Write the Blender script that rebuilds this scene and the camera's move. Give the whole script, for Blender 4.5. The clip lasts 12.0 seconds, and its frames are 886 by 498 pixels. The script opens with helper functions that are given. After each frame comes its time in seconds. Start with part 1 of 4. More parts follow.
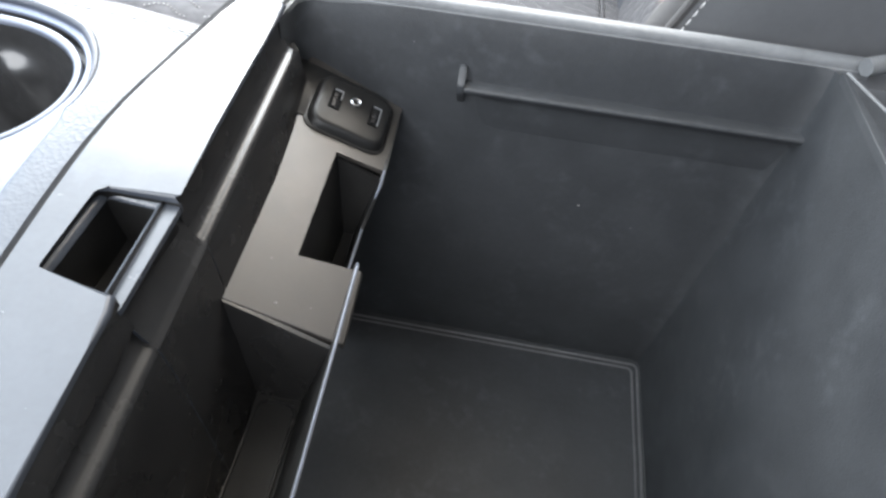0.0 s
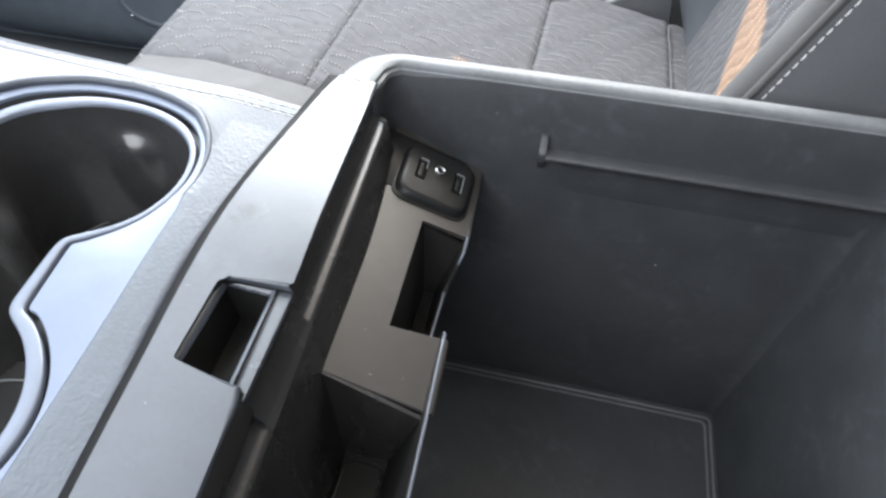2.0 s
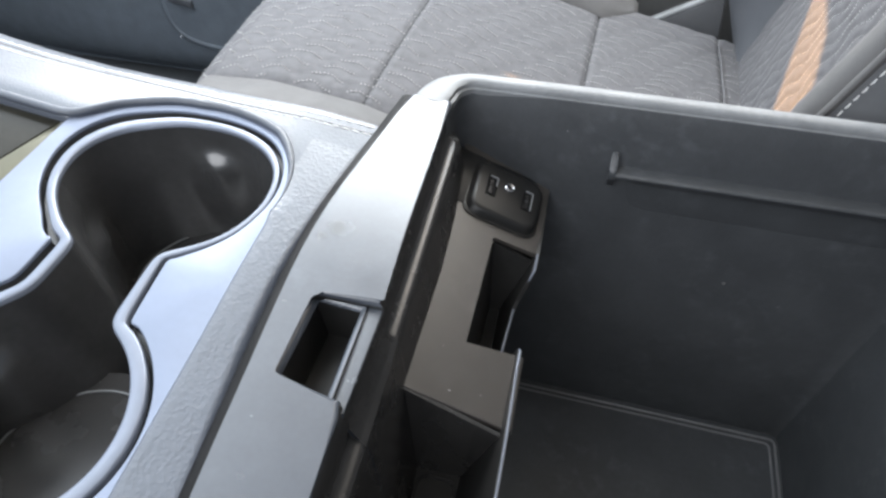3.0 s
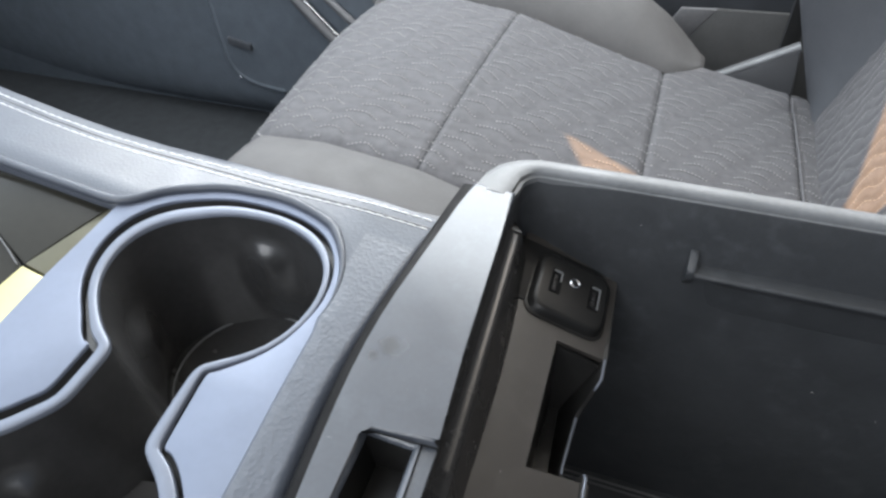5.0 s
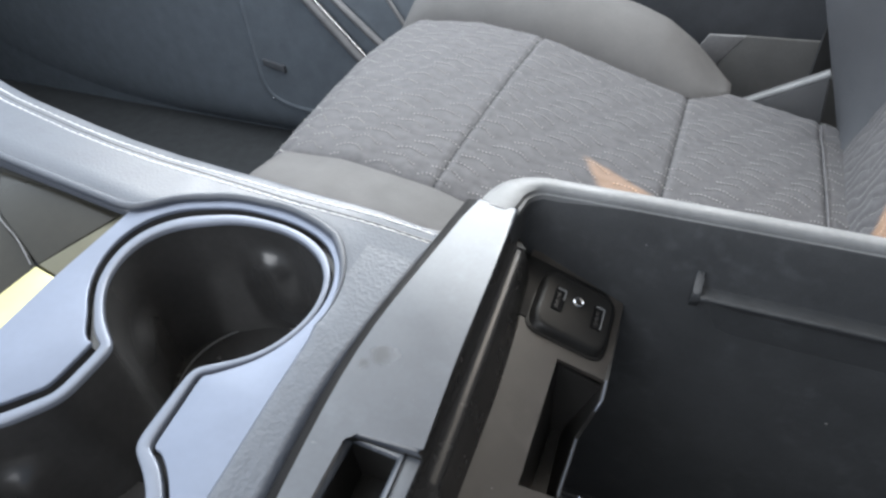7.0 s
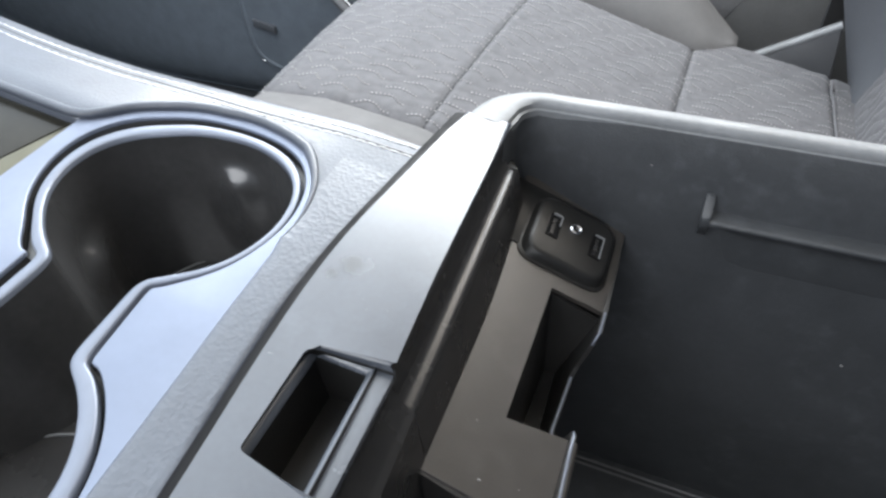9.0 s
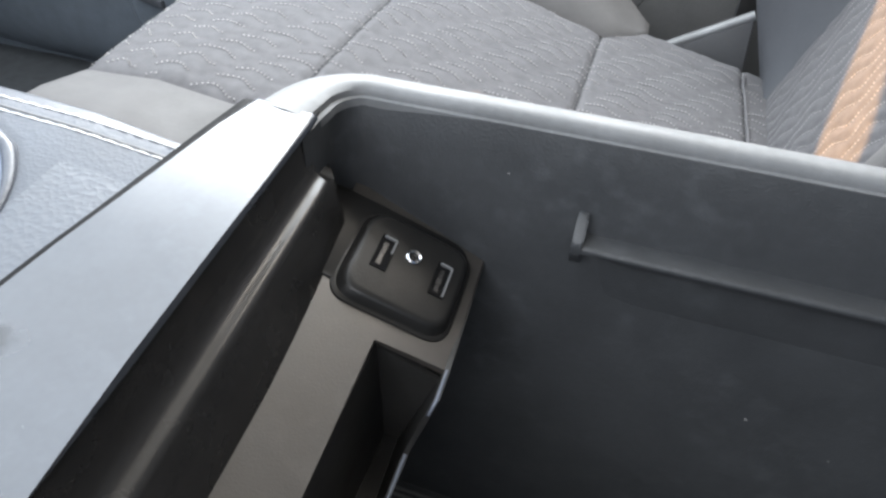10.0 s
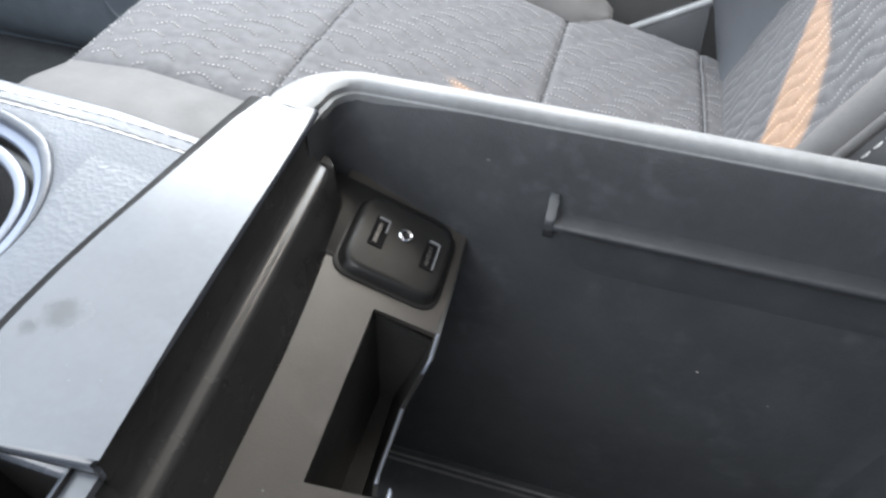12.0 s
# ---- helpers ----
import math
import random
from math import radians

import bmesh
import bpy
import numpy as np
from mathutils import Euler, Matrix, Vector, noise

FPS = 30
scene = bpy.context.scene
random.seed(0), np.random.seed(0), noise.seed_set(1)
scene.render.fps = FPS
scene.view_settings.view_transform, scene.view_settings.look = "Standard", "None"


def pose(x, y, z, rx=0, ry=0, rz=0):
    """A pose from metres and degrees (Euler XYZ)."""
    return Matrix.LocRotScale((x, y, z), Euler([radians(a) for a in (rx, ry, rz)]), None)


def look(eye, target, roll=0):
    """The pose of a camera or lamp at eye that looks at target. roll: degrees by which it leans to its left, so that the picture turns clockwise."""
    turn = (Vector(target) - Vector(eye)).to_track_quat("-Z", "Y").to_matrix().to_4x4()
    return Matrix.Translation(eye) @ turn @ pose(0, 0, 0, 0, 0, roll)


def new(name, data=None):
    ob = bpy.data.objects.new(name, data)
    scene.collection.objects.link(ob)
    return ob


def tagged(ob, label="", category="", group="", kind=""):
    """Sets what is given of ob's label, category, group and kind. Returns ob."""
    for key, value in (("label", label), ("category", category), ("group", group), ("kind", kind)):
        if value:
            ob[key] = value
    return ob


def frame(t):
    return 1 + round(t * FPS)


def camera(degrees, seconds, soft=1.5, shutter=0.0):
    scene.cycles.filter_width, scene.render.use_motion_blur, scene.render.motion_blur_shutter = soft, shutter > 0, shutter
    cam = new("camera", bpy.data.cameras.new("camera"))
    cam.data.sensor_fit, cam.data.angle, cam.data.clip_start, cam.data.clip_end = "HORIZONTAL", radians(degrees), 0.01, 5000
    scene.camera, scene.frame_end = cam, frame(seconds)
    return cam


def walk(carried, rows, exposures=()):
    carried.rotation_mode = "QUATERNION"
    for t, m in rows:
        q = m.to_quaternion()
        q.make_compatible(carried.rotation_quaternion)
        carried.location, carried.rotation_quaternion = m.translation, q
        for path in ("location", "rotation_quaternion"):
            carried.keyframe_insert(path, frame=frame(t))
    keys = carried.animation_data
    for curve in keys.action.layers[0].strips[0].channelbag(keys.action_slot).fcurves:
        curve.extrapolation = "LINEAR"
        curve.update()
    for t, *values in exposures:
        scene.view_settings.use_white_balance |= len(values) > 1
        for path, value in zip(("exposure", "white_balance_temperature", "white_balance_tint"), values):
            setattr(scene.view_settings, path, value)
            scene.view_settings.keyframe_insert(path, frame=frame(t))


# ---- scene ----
cam = camera(71.2, 12.0, soft=2.6)
METRES, EYE, TILT, LEAN, TURN = 0.39, 0.70, -48.0, -3.5, 10.0
ROWS = [
    (0.0, 0.0, 0.0, 0.0, -0.0, -0.0, -0.0),
    (0.5, -0.018, -0.0716, 0.0256, 1.26, -0.28, -0.23),
    (1.0, -0.0296, -0.0373, 0.0356, 2.44, -0.34, -0.4),
    (1.5, -0.0493, -0.0276, 0.0579, 3.75, 0.38, -0.54),
    (2.0, -0.0425, -0.0287, 0.0696, 4.61, 1.2, -0.71),
    (2.5, -0.0711, -0.0426, 0.0648, 5.95, 1.8, -1.02),
    (4.5, -0.1235, -0.0252, 0.1166, 10.42, 4.17, -2.89),
    (4.7, -0.1199, -0.0148, 0.1535, 10.77, 4.26, -3.4),
    (5.0, -0.1284, 0.0099, 0.165, 11.18, 4.88, -3.25),
    (5.5, -0.1324, 0.0079, 0.1692, 12.39, 5.64, -3.91),
    (6.0, -0.1538, 0.0106, 0.1975, 13.43, 6.38, -4.62),
    (6.5, -0.1037, 0.0031, 0.178, 13.84, 6.96, -4.95),
    (8.5, -0.0901, 0.0844, 0.0843, 13.53, 6.44, -5.6),
    (9.0, -0.0921, 0.0967, 0.092, 13.46, 5.36, -5.67),
    (9.3, -0.0538, 0.127, 0.1198, 12.53, 5.28, -5.58),
    (9.5, -0.0387, 0.1867, 0.1481, 11.18, 5.31, -5.57),
    (9.7, -0.0382, 0.2519, 0.1631, 9.62, 5.01, -5.53),
    (10.0, -0.0158, 0.2942, 0.1606, 7.6, 4.92, -4.84),
    (10.2, 0.0148, 0.293, 0.161, 6.24, 4.45, -4.94),
    (10.5, 0.0375, 0.2791, 0.1458, 5.33, 4.23, -4.31),
    (11.0, 0.0289, 0.2407, 0.1461, 4.77, 3.72, -3.84),
    (11.5, 0.0028, 0.2419, 0.1509, 4.82, 3.38, -3.65),
    (12.0, -0.0242, 0.2233, 0.1531, 4.95, 3.17, -3.53),
]
EXPOSURES = [(0.0, 0.28), (0.5, 0.1), (1.0, 0.05), (2.5, -0.1), (4.5, -0.5), (5.5, -0.6), (6.5, -0.58), (8.5, -0.27), (9.0, -0.24), (10.0, -0.16), (11.0, 0.0), (12.0, 0.05)]
walk(cam, [(t, pose(0, 0, EYE, TILT, LEAN, TURN) @ pose(METRES * x, METRES * y, METRES * z, 90 + pitch, roll, yaw)) for t, x, y, z, yaw, pitch, roll in ROWS], EXPOSURES)

# ---- light ----
world = bpy.data.worlds.new("sky")
scene.world = world
world.use_nodes = True
sky = world.node_tree.nodes.new("ShaderNodeTexSky")
sky.sky_type, sky.sun_disc = "NISHITA", False
TO_SUN = Vector((-0.46, -0.13, 0.88)).normalized()
sky.sun_elevation = math.asin(TO_SUN.z)
sky.sun_rotation = math.atan2(TO_SUN.x, TO_SUN.y)
world.node_tree.links.new(sky.outputs[0], world.node_tree.nodes["Background"].inputs[0])
world.node_tree.nodes["Background"].inputs[1].default_value = 0.12


def lamp(name, kind, energy, m, colour, **more):
    data = bpy.data.lights.new(name, kind)
    data.energy, data.color = energy, colour
    if kind == "SUN":
        data.angle = radians(0.3)
    else:
        data.shape, data.size, data.size_y = "RECTANGLE", more["w"], more["h"]
    ob = new(name, data)
    ob.matrix_world = m
    return ob


lamp("sun", "SUN", 21.0, look(TO_SUN * 5, (0, 0, 0)), (1.0, 0.54, 0.2))
lamp("passenger_window_daylight", "AREA", 32.0, look((-0.40, 0.95, 1.09), (-0.40, 0.063, 0.63)), (0.90, 0.96, 1.0), w=1.06, h=0.48)
lamp("passenger_window_ground_glow", "AREA", 13.0, look((-0.15, 0.97, 0.98), (0.15, 0.25, 1.46)), (1.0, 0.90, 0.78), w=1.3, h=0.30)
lamp("windscreen_daylight", "AREA", 19.0, look((-0.78, 0.25, 1.15), (-0.40, 0.25, 0.32)), (0.79, 0.89, 1.0), w=1.3, h=1.10)
lamp("rear_window_daylight", "AREA", 12.0, look((0.62, 0.86, 1.20), (0.62, -0.04, 0.76)), (1.0, 0.92, 0.82), w=0.90, h=0.46)
lamp("driver_window_daylight", "AREA", 14.0, look((-0.33, -0.66, 1.13), (-0.33, 0.3, 0.5)), (0.95, 0.97, 1.0), w=1.15, h=0.44)


# ---- materials ----
def material(name, colour, rough=0.5, metal=0.0, grain=0.0, grain_size=0.001, mottle=0.15, mottle_size=0.03, smudge=0.1, cells=False, spec=0.5, coat=0.0, scuff=0.0, stains=()):
    """A surface with colour mottling, gloss smudges and a fine relief, sizes in metres."""
    mat = bpy.data.materials.new(name)
    mat.use_nodes = True
    nt = mat.node_tree
    nodes, link = nt.nodes, nt.links.new
    bsdf = nodes["Principled BSDF"]
    coords = nodes.new("ShaderNodeTexCoord").outputs["Object"]

    def noise_at(size, detail=3.0):
        n = nodes.new("ShaderNodeTexNoise")
        n.inputs["Scale"].default_value, n.inputs["Detail"].default_value = 1 / size, detail
        link(coords, n.inputs["Vector"])
        return n.outputs["Fac"]

    def ramp(fac, lo, hi, a=0.3, b=0.7):
        r = nodes.new("ShaderNodeMapRange")
        r.inputs["From Min"].default_value, r.inputs["From Max"].default_value = a, b
        r.inputs["To Min"].default_value, r.inputs["To Max"].default_value = lo, hi
        link(fac, r.inputs["Value"])
        return r.outputs["Result"]

    mix = nodes.new("ShaderNodeMix")
    mix.data_type, mix.blend_type = "RGBA", "MULTIPLY"
    mix.inputs["Factor"].default_value = 1.0
    mix.inputs["A"].default_value = (*colour, 1)
    both = nodes.new("ShaderNodeMath")
    both.operation = "MULTIPLY"
    link(ramp(noise_at(mottle_size), 1 - mottle, 1 + mottle), both.inputs[0])
    link(ramp(noise_at(mottle_size / 9), 1 - mottle / 2, 1 + mottle / 2), both.inputs[1])
    shade = both.outputs[0]

    def combine(op, a, b):
        n = nodes.new("ShaderNodeMath")
        n.operation = op
        for k, v in enumerate((a, b)):
            if isinstance(v, float):
                n.inputs[k].default_value = v
            else:
                link(v, n.inputs[k])
        return n.outputs[0]

    if scuff:
        # pale rubbed marks
        marks = combine("MULTIPLY", ramp(noise_at(0.045, 2.0), 0.0, 1.0, 0.46, 0.62), ramp(noise_at(0.008, 6.0), 0.0, scuff, 0.50, 0.72))
        shade = combine("ADD", shade, marks)
    greasy = dull = None
    for (px, py, pz), size, dark in stains:
        far = nodes.new("ShaderNodeVectorMath")
        far.operation = "DISTANCE"
        link(coords, far.inputs[0])
        far.inputs[1].default_value = (px, py, pz)
        edge = combine("ADD", combine("MULTIPLY", far.outputs["Value"], 1.0 / size), combine("MULTIPLY", noise_at(size * 0.45, 4.0), 1.1))
        shade = combine("MULTIPLY", shade, ramp(edge, dark, 1.0, 0.85, 1.35))
        dull = ramp(edge, 0.95, 1.0, 0.85, 1.35) if dull is None else combine("MULTIPLY", dull, ramp(edge, 0.95, 1.0, 0.85, 1.35))
        greasy = combine("ADD", greasy, ramp(edge, 0.05, 0.0, 0.85, 1.35)) if greasy else ramp(edge, 0.05, 0.0, 0.85, 1.35)
    grey = nodes.new("ShaderNodeCombineColor")
    for k in range(3):
        link(shade, grey.inputs[k])
    link(grey.outputs[0], mix.inputs["B"])
    link(mix.outputs["Result"], bsdf.inputs["Base Color"])
    gloss = ramp(noise_at(mottle_size * 0.6, 5.0), max(0.02, rough - smudge), min(1, rough + smudge))
    link(combine("ADD", gloss, greasy) if greasy else gloss, bsdf.inputs["Roughness"])
    bsdf.inputs["Metallic"].default_value = metal
    bsdf.inputs["Specular IOR Level"].default_value = spec
    if dull:
        link(combine("MULTIPLY", dull, spec), bsdf.inputs["Specular IOR Level"])
    bsdf.inputs["Coat Weight"].default_value = coat
    if grain:
        bump = nodes.new("ShaderNodeBump")
        bump.inputs["Strength"].default_value, bump.inputs["Distance"].default_value = grain, grain_size * 0.5
        if cells:
            v = nodes.new("ShaderNodeTexVoronoi")
            v.inputs["Scale"].default_value = 1 / grain_size
            warp = nodes.new("ShaderNodeMix")
            warp.data_type, warp.blend_type = "RGBA", "LINEAR_LIGHT"
            warp.inputs["Factor"].default_value = grain_size * 0.8
            link(coords, warp.inputs["A"])
            nz = nodes.new("ShaderNodeTexNoise")
            nz.inputs["Scale"].default_value = 0.4 / grain_size
            link(coords, nz.inputs["Vector"])
            link(nz.outputs["Color"], warp.inputs["B"])
            link(warp.outputs["Result"], v.inputs["Vector"])
            link(v.outputs["Distance"], bump.inputs["Height"])
        else:
            link(noise_at(grain_size, 2.0), bump.inputs["Height"])
        link(bump.outputs["Normal"], bsdf.inputs["Normal"])
    return mat


BIN = material("moulded_black_plastic", (0.041, 0.0435, 0.047), 0.42, grain=0.35, grain_size=0.0009, mottle=0.12, mottle_size=0.03, smudge=0.05, scuff=0.40, spec=0.42)
TRAY = material("satin_black_plastic", (0.038, 0.034, 0.031), 0.34, spec=0.85, grain=0.2, grain_size=0.0006, mottle=0.06, mottle_size=0.012, smudge=0.05, scuff=0.25)
# darker, duller copy of the tray plastic, for the slot and divider
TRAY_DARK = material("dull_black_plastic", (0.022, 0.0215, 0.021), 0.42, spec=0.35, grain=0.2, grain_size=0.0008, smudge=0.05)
GLOSSY = material("gloss_black_plastic", (0.025, 0.0245, 0.0245), 0.25, grain=0.1, grain_size=0.0008, smudge=0.06)
STRIP = material("satin_slate_plastic", (0.060, 0.067, 0.080), 0.25, spec=0.66, grain=0.05, grain_size=0.0006, mottle=0.06, mottle_size=0.018, smudge=0.025, scuff=0.12, stains=(((-0.1362, 0.1669, 0.5550), 0.0068, 0.47), ((-0.1400, 0.1610, 0.5555), 0.0035, 0.50)))
RIM = material("grey_rim_plastic", (0.145, 0.15, 0.155), 0.56, grain=0.2, grain_size=0.0008, smudge=0.08)
BEZEL = material("silver_blue_paint", (0.156, 0.178, 0.23), 0.42, metal=0.5, grain=0.05, grain_size=0.0005, mottle=0.04, smudge=0.05)
LIP = material("grey_lip_plastic", (0.150, 0.167, 0.205), 0.40, metal=0.45, mottle=0.05, smudge=0.05)
LEATHER = material("charcoal_leather", (0.062, 0.070, 0.087), 0.36, spec=0.47, grain=0.12, grain_size=0.0013, mottle=0.06, mottle_size=0.02, smudge=0.04, cells=True)
LEATHER_PAD = material("coarse_charcoal_leather", (0.062, 0.070, 0.087), 0.35, spec=0.66, grain=0.17, grain_size=0.0019, mottle=0.06, mottle_size=0.02, smudge=0.04, cells=True)
THREAD = material("pale_thread", (0.70, 0.70, 0.69), 0.7, grain=0.3, grain_size=0.0005)
DOTS = material("grey_thread", (0.24, 0.236, 0.233), 0.7, grain=0.3, grain_size=0.0005)
FABRIC = material("grey_seat_cloth", (0.096, 0.094, 0.099), 0.85, grain=0.6, grain_size=0.0008, mottle=0.12, mottle_size=0.008, smudge=0.05, spec=0.3)
VINYL = material("grey_seat_vinyl", (0.103, 0.100, 0.100), 0.66, spec=0.28, grain=0.15, grain_size=0.0010, mottle=0.06, mottle_size=0.03, smudge=0.06, cells=True)
DARK_VINYL = material("dark_seat_vinyl", (0.09, 0.092, 0.097), 0.5, grain=0.2, grain_size=0.0010, mottle=0.06, smudge=0.06, cells=True)
GOLD = material("pale_gold_metal", (0.46, 0.42, 0.22), 0.5, metal=0.7, mottle=0.05, smudge=0.08)
CHROME = material("bright_chrome", (0.7, 0.7, 0.72), 0.15, metal=1.0, mottle=0.03, smudge=0.03)
DOOR = material("navy_black_door_plastic", (0.11, 0.127, 0.148), 0.42, grain=0.4, grain_size=0.0015, mottle=0.1, smudge=0.08)
TRIM = material("grey_trim_plastic", (0.14, 0.14, 0.145), 0.5, grain=0.3, grain_size=0.001)
PILLAR_SHADED = material("shaded_pillar_trim", (0.070, 0.070, 0.070), 0.6, grain=0.3, grain_size=0.0012, mottle=0.1, spec=0.3)
SILL = material("slate_door_plastic", (0.062, 0.066, 0.074), 0.6, grain=0.4, grain_size=0.0015, mottle=0.1, spec=0.3)
BACK_VINYL = material("slate_back_vinyl", (0.086, 0.090, 0.099), 0.6, spec=0.3, grain=0.12, grain_size=0.001, mottle=0.05, smudge=0.05, cells=True)
BELT = material("dark_belt_weave", (0.03, 0.031, 0.033), 0.7, grain=0.5, grain_size=0.0015, mottle=0.08, spec=0.3)
CARPET = material("dark_carpet", (0.04, 0.043, 0.046), 0.95, grain=0.6, grain_size=0.002, mottle=0.1, mottle_size=0.02, spec=0.1)
HEADLINER = material("beige_headliner", (0.62, 0.605, 0.58), 0.9, grain=0.3, grain_size=0.002)
PIANO = material("smoky_gloss_plastic", (0.020, 0.019, 0.015), 0.18, mottle=0.1, smudge=0.06, spec=0.2)
KHAKI = material("khaki_satin_metal", (0.085, 0.08, 0.052), 0.42, metal=0.4, mottle=0.08, smudge=0.06)
SOCKET_BLACK = material("matt_black_plastic", (0.013, 0.0128, 0.0126), 0.34, grain=0.2, grain_size=0.0007, smudge=0.05, spec=0.33)
WELL = material("cup_black_plastic", (0.034, 0.034, 0.0345), 0.22, spec=0.65, grain=0.1, grain_size=0.0008, smudge=0.05)
SEAM = material("dark_seam_thread", (0.02, 0.02, 0.022), 0.8)
BLACK = material("port_black", (0.006, 0.006, 0.0065), 0.6, spec=0.12)


# ---- building helpers ----
from mathutils.geometry import delaunay_2d_cdt


def thing(name, label, category, group="", kind=""):
    return tagged(new(name), label, category, group, kind)


def mesh_ob(name, verts, faces, mat, parent=None, label="", smooth=40, kind=""):
    me = bpy.data.meshes.new(name)
    me.from_pydata([tuple(v) for v in verts], [], faces)
    bm = bmesh.new()
    bm.from_mesh(me)
    bmesh.ops.remove_doubles(bm, verts=bm.verts, dist=1e-6)
    bmesh.ops.recalc_face_normals(bm, faces=bm.faces)
    bm.to_mesh(me)
    bm.free()
    return finish(name, me, mat, parent, label, smooth, kind)


def finish(name, me, mat, parent, label, smooth, kind):
    me.materials.append(mat)
    if smooth:
        me.shade_smooth()
        me.set_sharp_from_angle(angle=radians(smooth))
    ob = new(name, me)
    ob.parent = parent
    return tagged(ob, label=label, kind=kind)


def part(name, bm, mat, parent, label="", smooth=40, kind=""):
    me = bpy.data.meshes.new(name)
    bmesh.ops.recalc_face_normals(bm, faces=bm.faces)
    bm.to_mesh(me)
    bm.free()
    return finish(name, me, mat, parent, label, smooth, kind)


def loft(name, sections, mat, parent, label="", ring=True, loop=False, caps=True, smooth=40):
    """A skin over equal sections; ring closes each section, loop joins the last to the first."""
    n, m = len(sections), len(sections[0])
    verts = [p for s in sections for p in s]
    faces = []
    for i in range(n if loop else n - 1):
        for j in range(m if ring else m - 1):
            a, b = i * m + j, i * m + (j + 1) % m
            c, d = ((i + 1) % n) * m + (j + 1) % m, ((i + 1) % n) * m + j
            faces.append((a, b, c, d))
    if caps and ring and not loop:
        faces += [tuple(range(m - 1, -1, -1)), tuple(range((n - 1) * m, n * m))]
    return mesh_ob(name, verts, faces, mat, parent, label, smooth)


def prism(name, outline, top, depth, mat, parent, label="", bevel=0.0, segments=2, smooth=40):
    """A plate with an outline seen from above; top gives its height, depth its thickness."""
    bm = bmesh.new()
    up = [bm.verts.new((x, y, top(x, y))) for x, y in outline]
    down = [bm.verts.new((x, y, top(x, y) - depth)) for x, y in outline]
    n = len(up)
    cap = bm.faces.new(up)
    bm.faces.new(down[::-1])
    for i in range(n):
        bm.faces.new((up[i], down[i], down[(i + 1) % n], up[(i + 1) % n]))
    if bevel:
        bmesh.ops.bevel(bm, geom=list(cap.edges), offset=bevel, segments=segments, affect="EDGES", profile=0.5)
    ob = part(name, bm, mat, parent, label, smooth)
    for face in ob.data.polygons:
        if len(face.vertices) > 8:
            face.use_smooth = False
    return ob


def slab(name, outline, axis, at, thick, mat, parent, label="", bevel=0.0, smooth=40):
    """A plate standing across the axis "x" or "y": outline in the other axis and z."""
    bm = bmesh.new()
    lift = (lambda a, z, d: (d, a, z)) if axis == "x" else (lambda a, z, d: (a, d, z))
    front = [bm.verts.new(lift(a, z, at)) for a, z in outline]
    back = [bm.verts.new(lift(a, z, at + thick)) for a, z in outline]
    n = len(front)
    f1, f2 = bm.faces.new(front), bm.faces.new(back[::-1])
    for i in range(n):
        bm.faces.new((front[i], back[i], back[(i + 1) % n], front[(i + 1) % n]))
    if bevel:
        bmesh.ops.bevel(bm, geom=list({*f1.edges, *f2.edges}), offset=bevel, segments=2, affect="EDGES", profile=0.5)
    return part(name, bm, mat, parent, label, smooth)


def box(name, lo, hi, mat, parent=None, label="", bevel=0.003):
    bm = bmesh.new()
    bmesh.ops.create_cube(bm, size=1)
    for v in bm.verts:
        v.co = [lo[k] + (v.co[k] + 0.5) * (hi[k] - lo[k]) for k in range(3)]
    if bevel:
        bmesh.ops.bevel(bm, geom=bm.edges[:], offset=bevel, segments=2, affect="EDGES", profile=0.5)
    return part(name, bm, mat, parent, label)


def tube(name, path, radius, mat, parent, label="", sides=8, closed=False):
    path = [Vector(p) for p in path]
    n = len(path)
    sections = []
    for i, p in enumerate(path):
        a = path[(i - 1) % n] if closed or i else p
        b = path[(i + 1) % n] if closed or i < n - 1 else p
        d = (b - a).normalized()
        side = d.cross(Vector((0, 0, 1)))
        side = side.normalized() if side.length > 1e-4 else Vector((1, 0, 0))
        up = side.cross(d)
        r = radius[i] if isinstance(radius, (list, tuple)) else radius
        sections.append([p + r * (math.cos(k * math.tau / sides) * side + math.sin(k * math.tau / sides) * up) for k in range(sides)])
    return loft(name, sections, mat, parent, label, loop=closed, smooth=60)


def dashes(name, lines, length, gap, width, mat, parent, label="", lift=0.0004, across=None, facing=(0, 0, 1)):
    """Rows of stitches along lines on a surface, one joined piece."""
    verts, faces = [], []
    for line in lines:
        pts = np.array([tuple(p) for p in line])
        run = np.concatenate([[0.0], np.cumsum(np.linalg.norm(np.diff(pts, axis=0), axis=1))])
        spot = lambda s: Vector([float(np.interp(s, run, pts[:, k])) for k in range(3)])
        for i in range(int(run[-1] / (length + gap))):
            s0 = i * (length + gap) + gap / 2
            p, mid, q = spot(s0), spot(s0 + length / 2), spot(s0 + length)
            along = (q - p).normalized()
            side = along.cross(Vector((0, 0, 1))) if across is None else Vector(across)
            side = side.normalized() * width / 2
            up = side.cross(along).normalized()
            up = (up if up.dot(Vector(facing)) > 0 else -up) * lift
            k = len(verts)
            verts += [p - side * 0.8, p + side * 0.8, q + side * 0.8, q - side * 0.8, mid - side + up, mid + side + up]
            faces += [(k, k + 4, k + 5, k + 1), (k + 4, k + 3, k + 2, k + 5), (k, k + 3, k + 4), (k + 1, k + 5, k + 2)]
    ob = mesh_ob(name, verts, faces, mat, parent, label, 0, "stuff")
    return ob


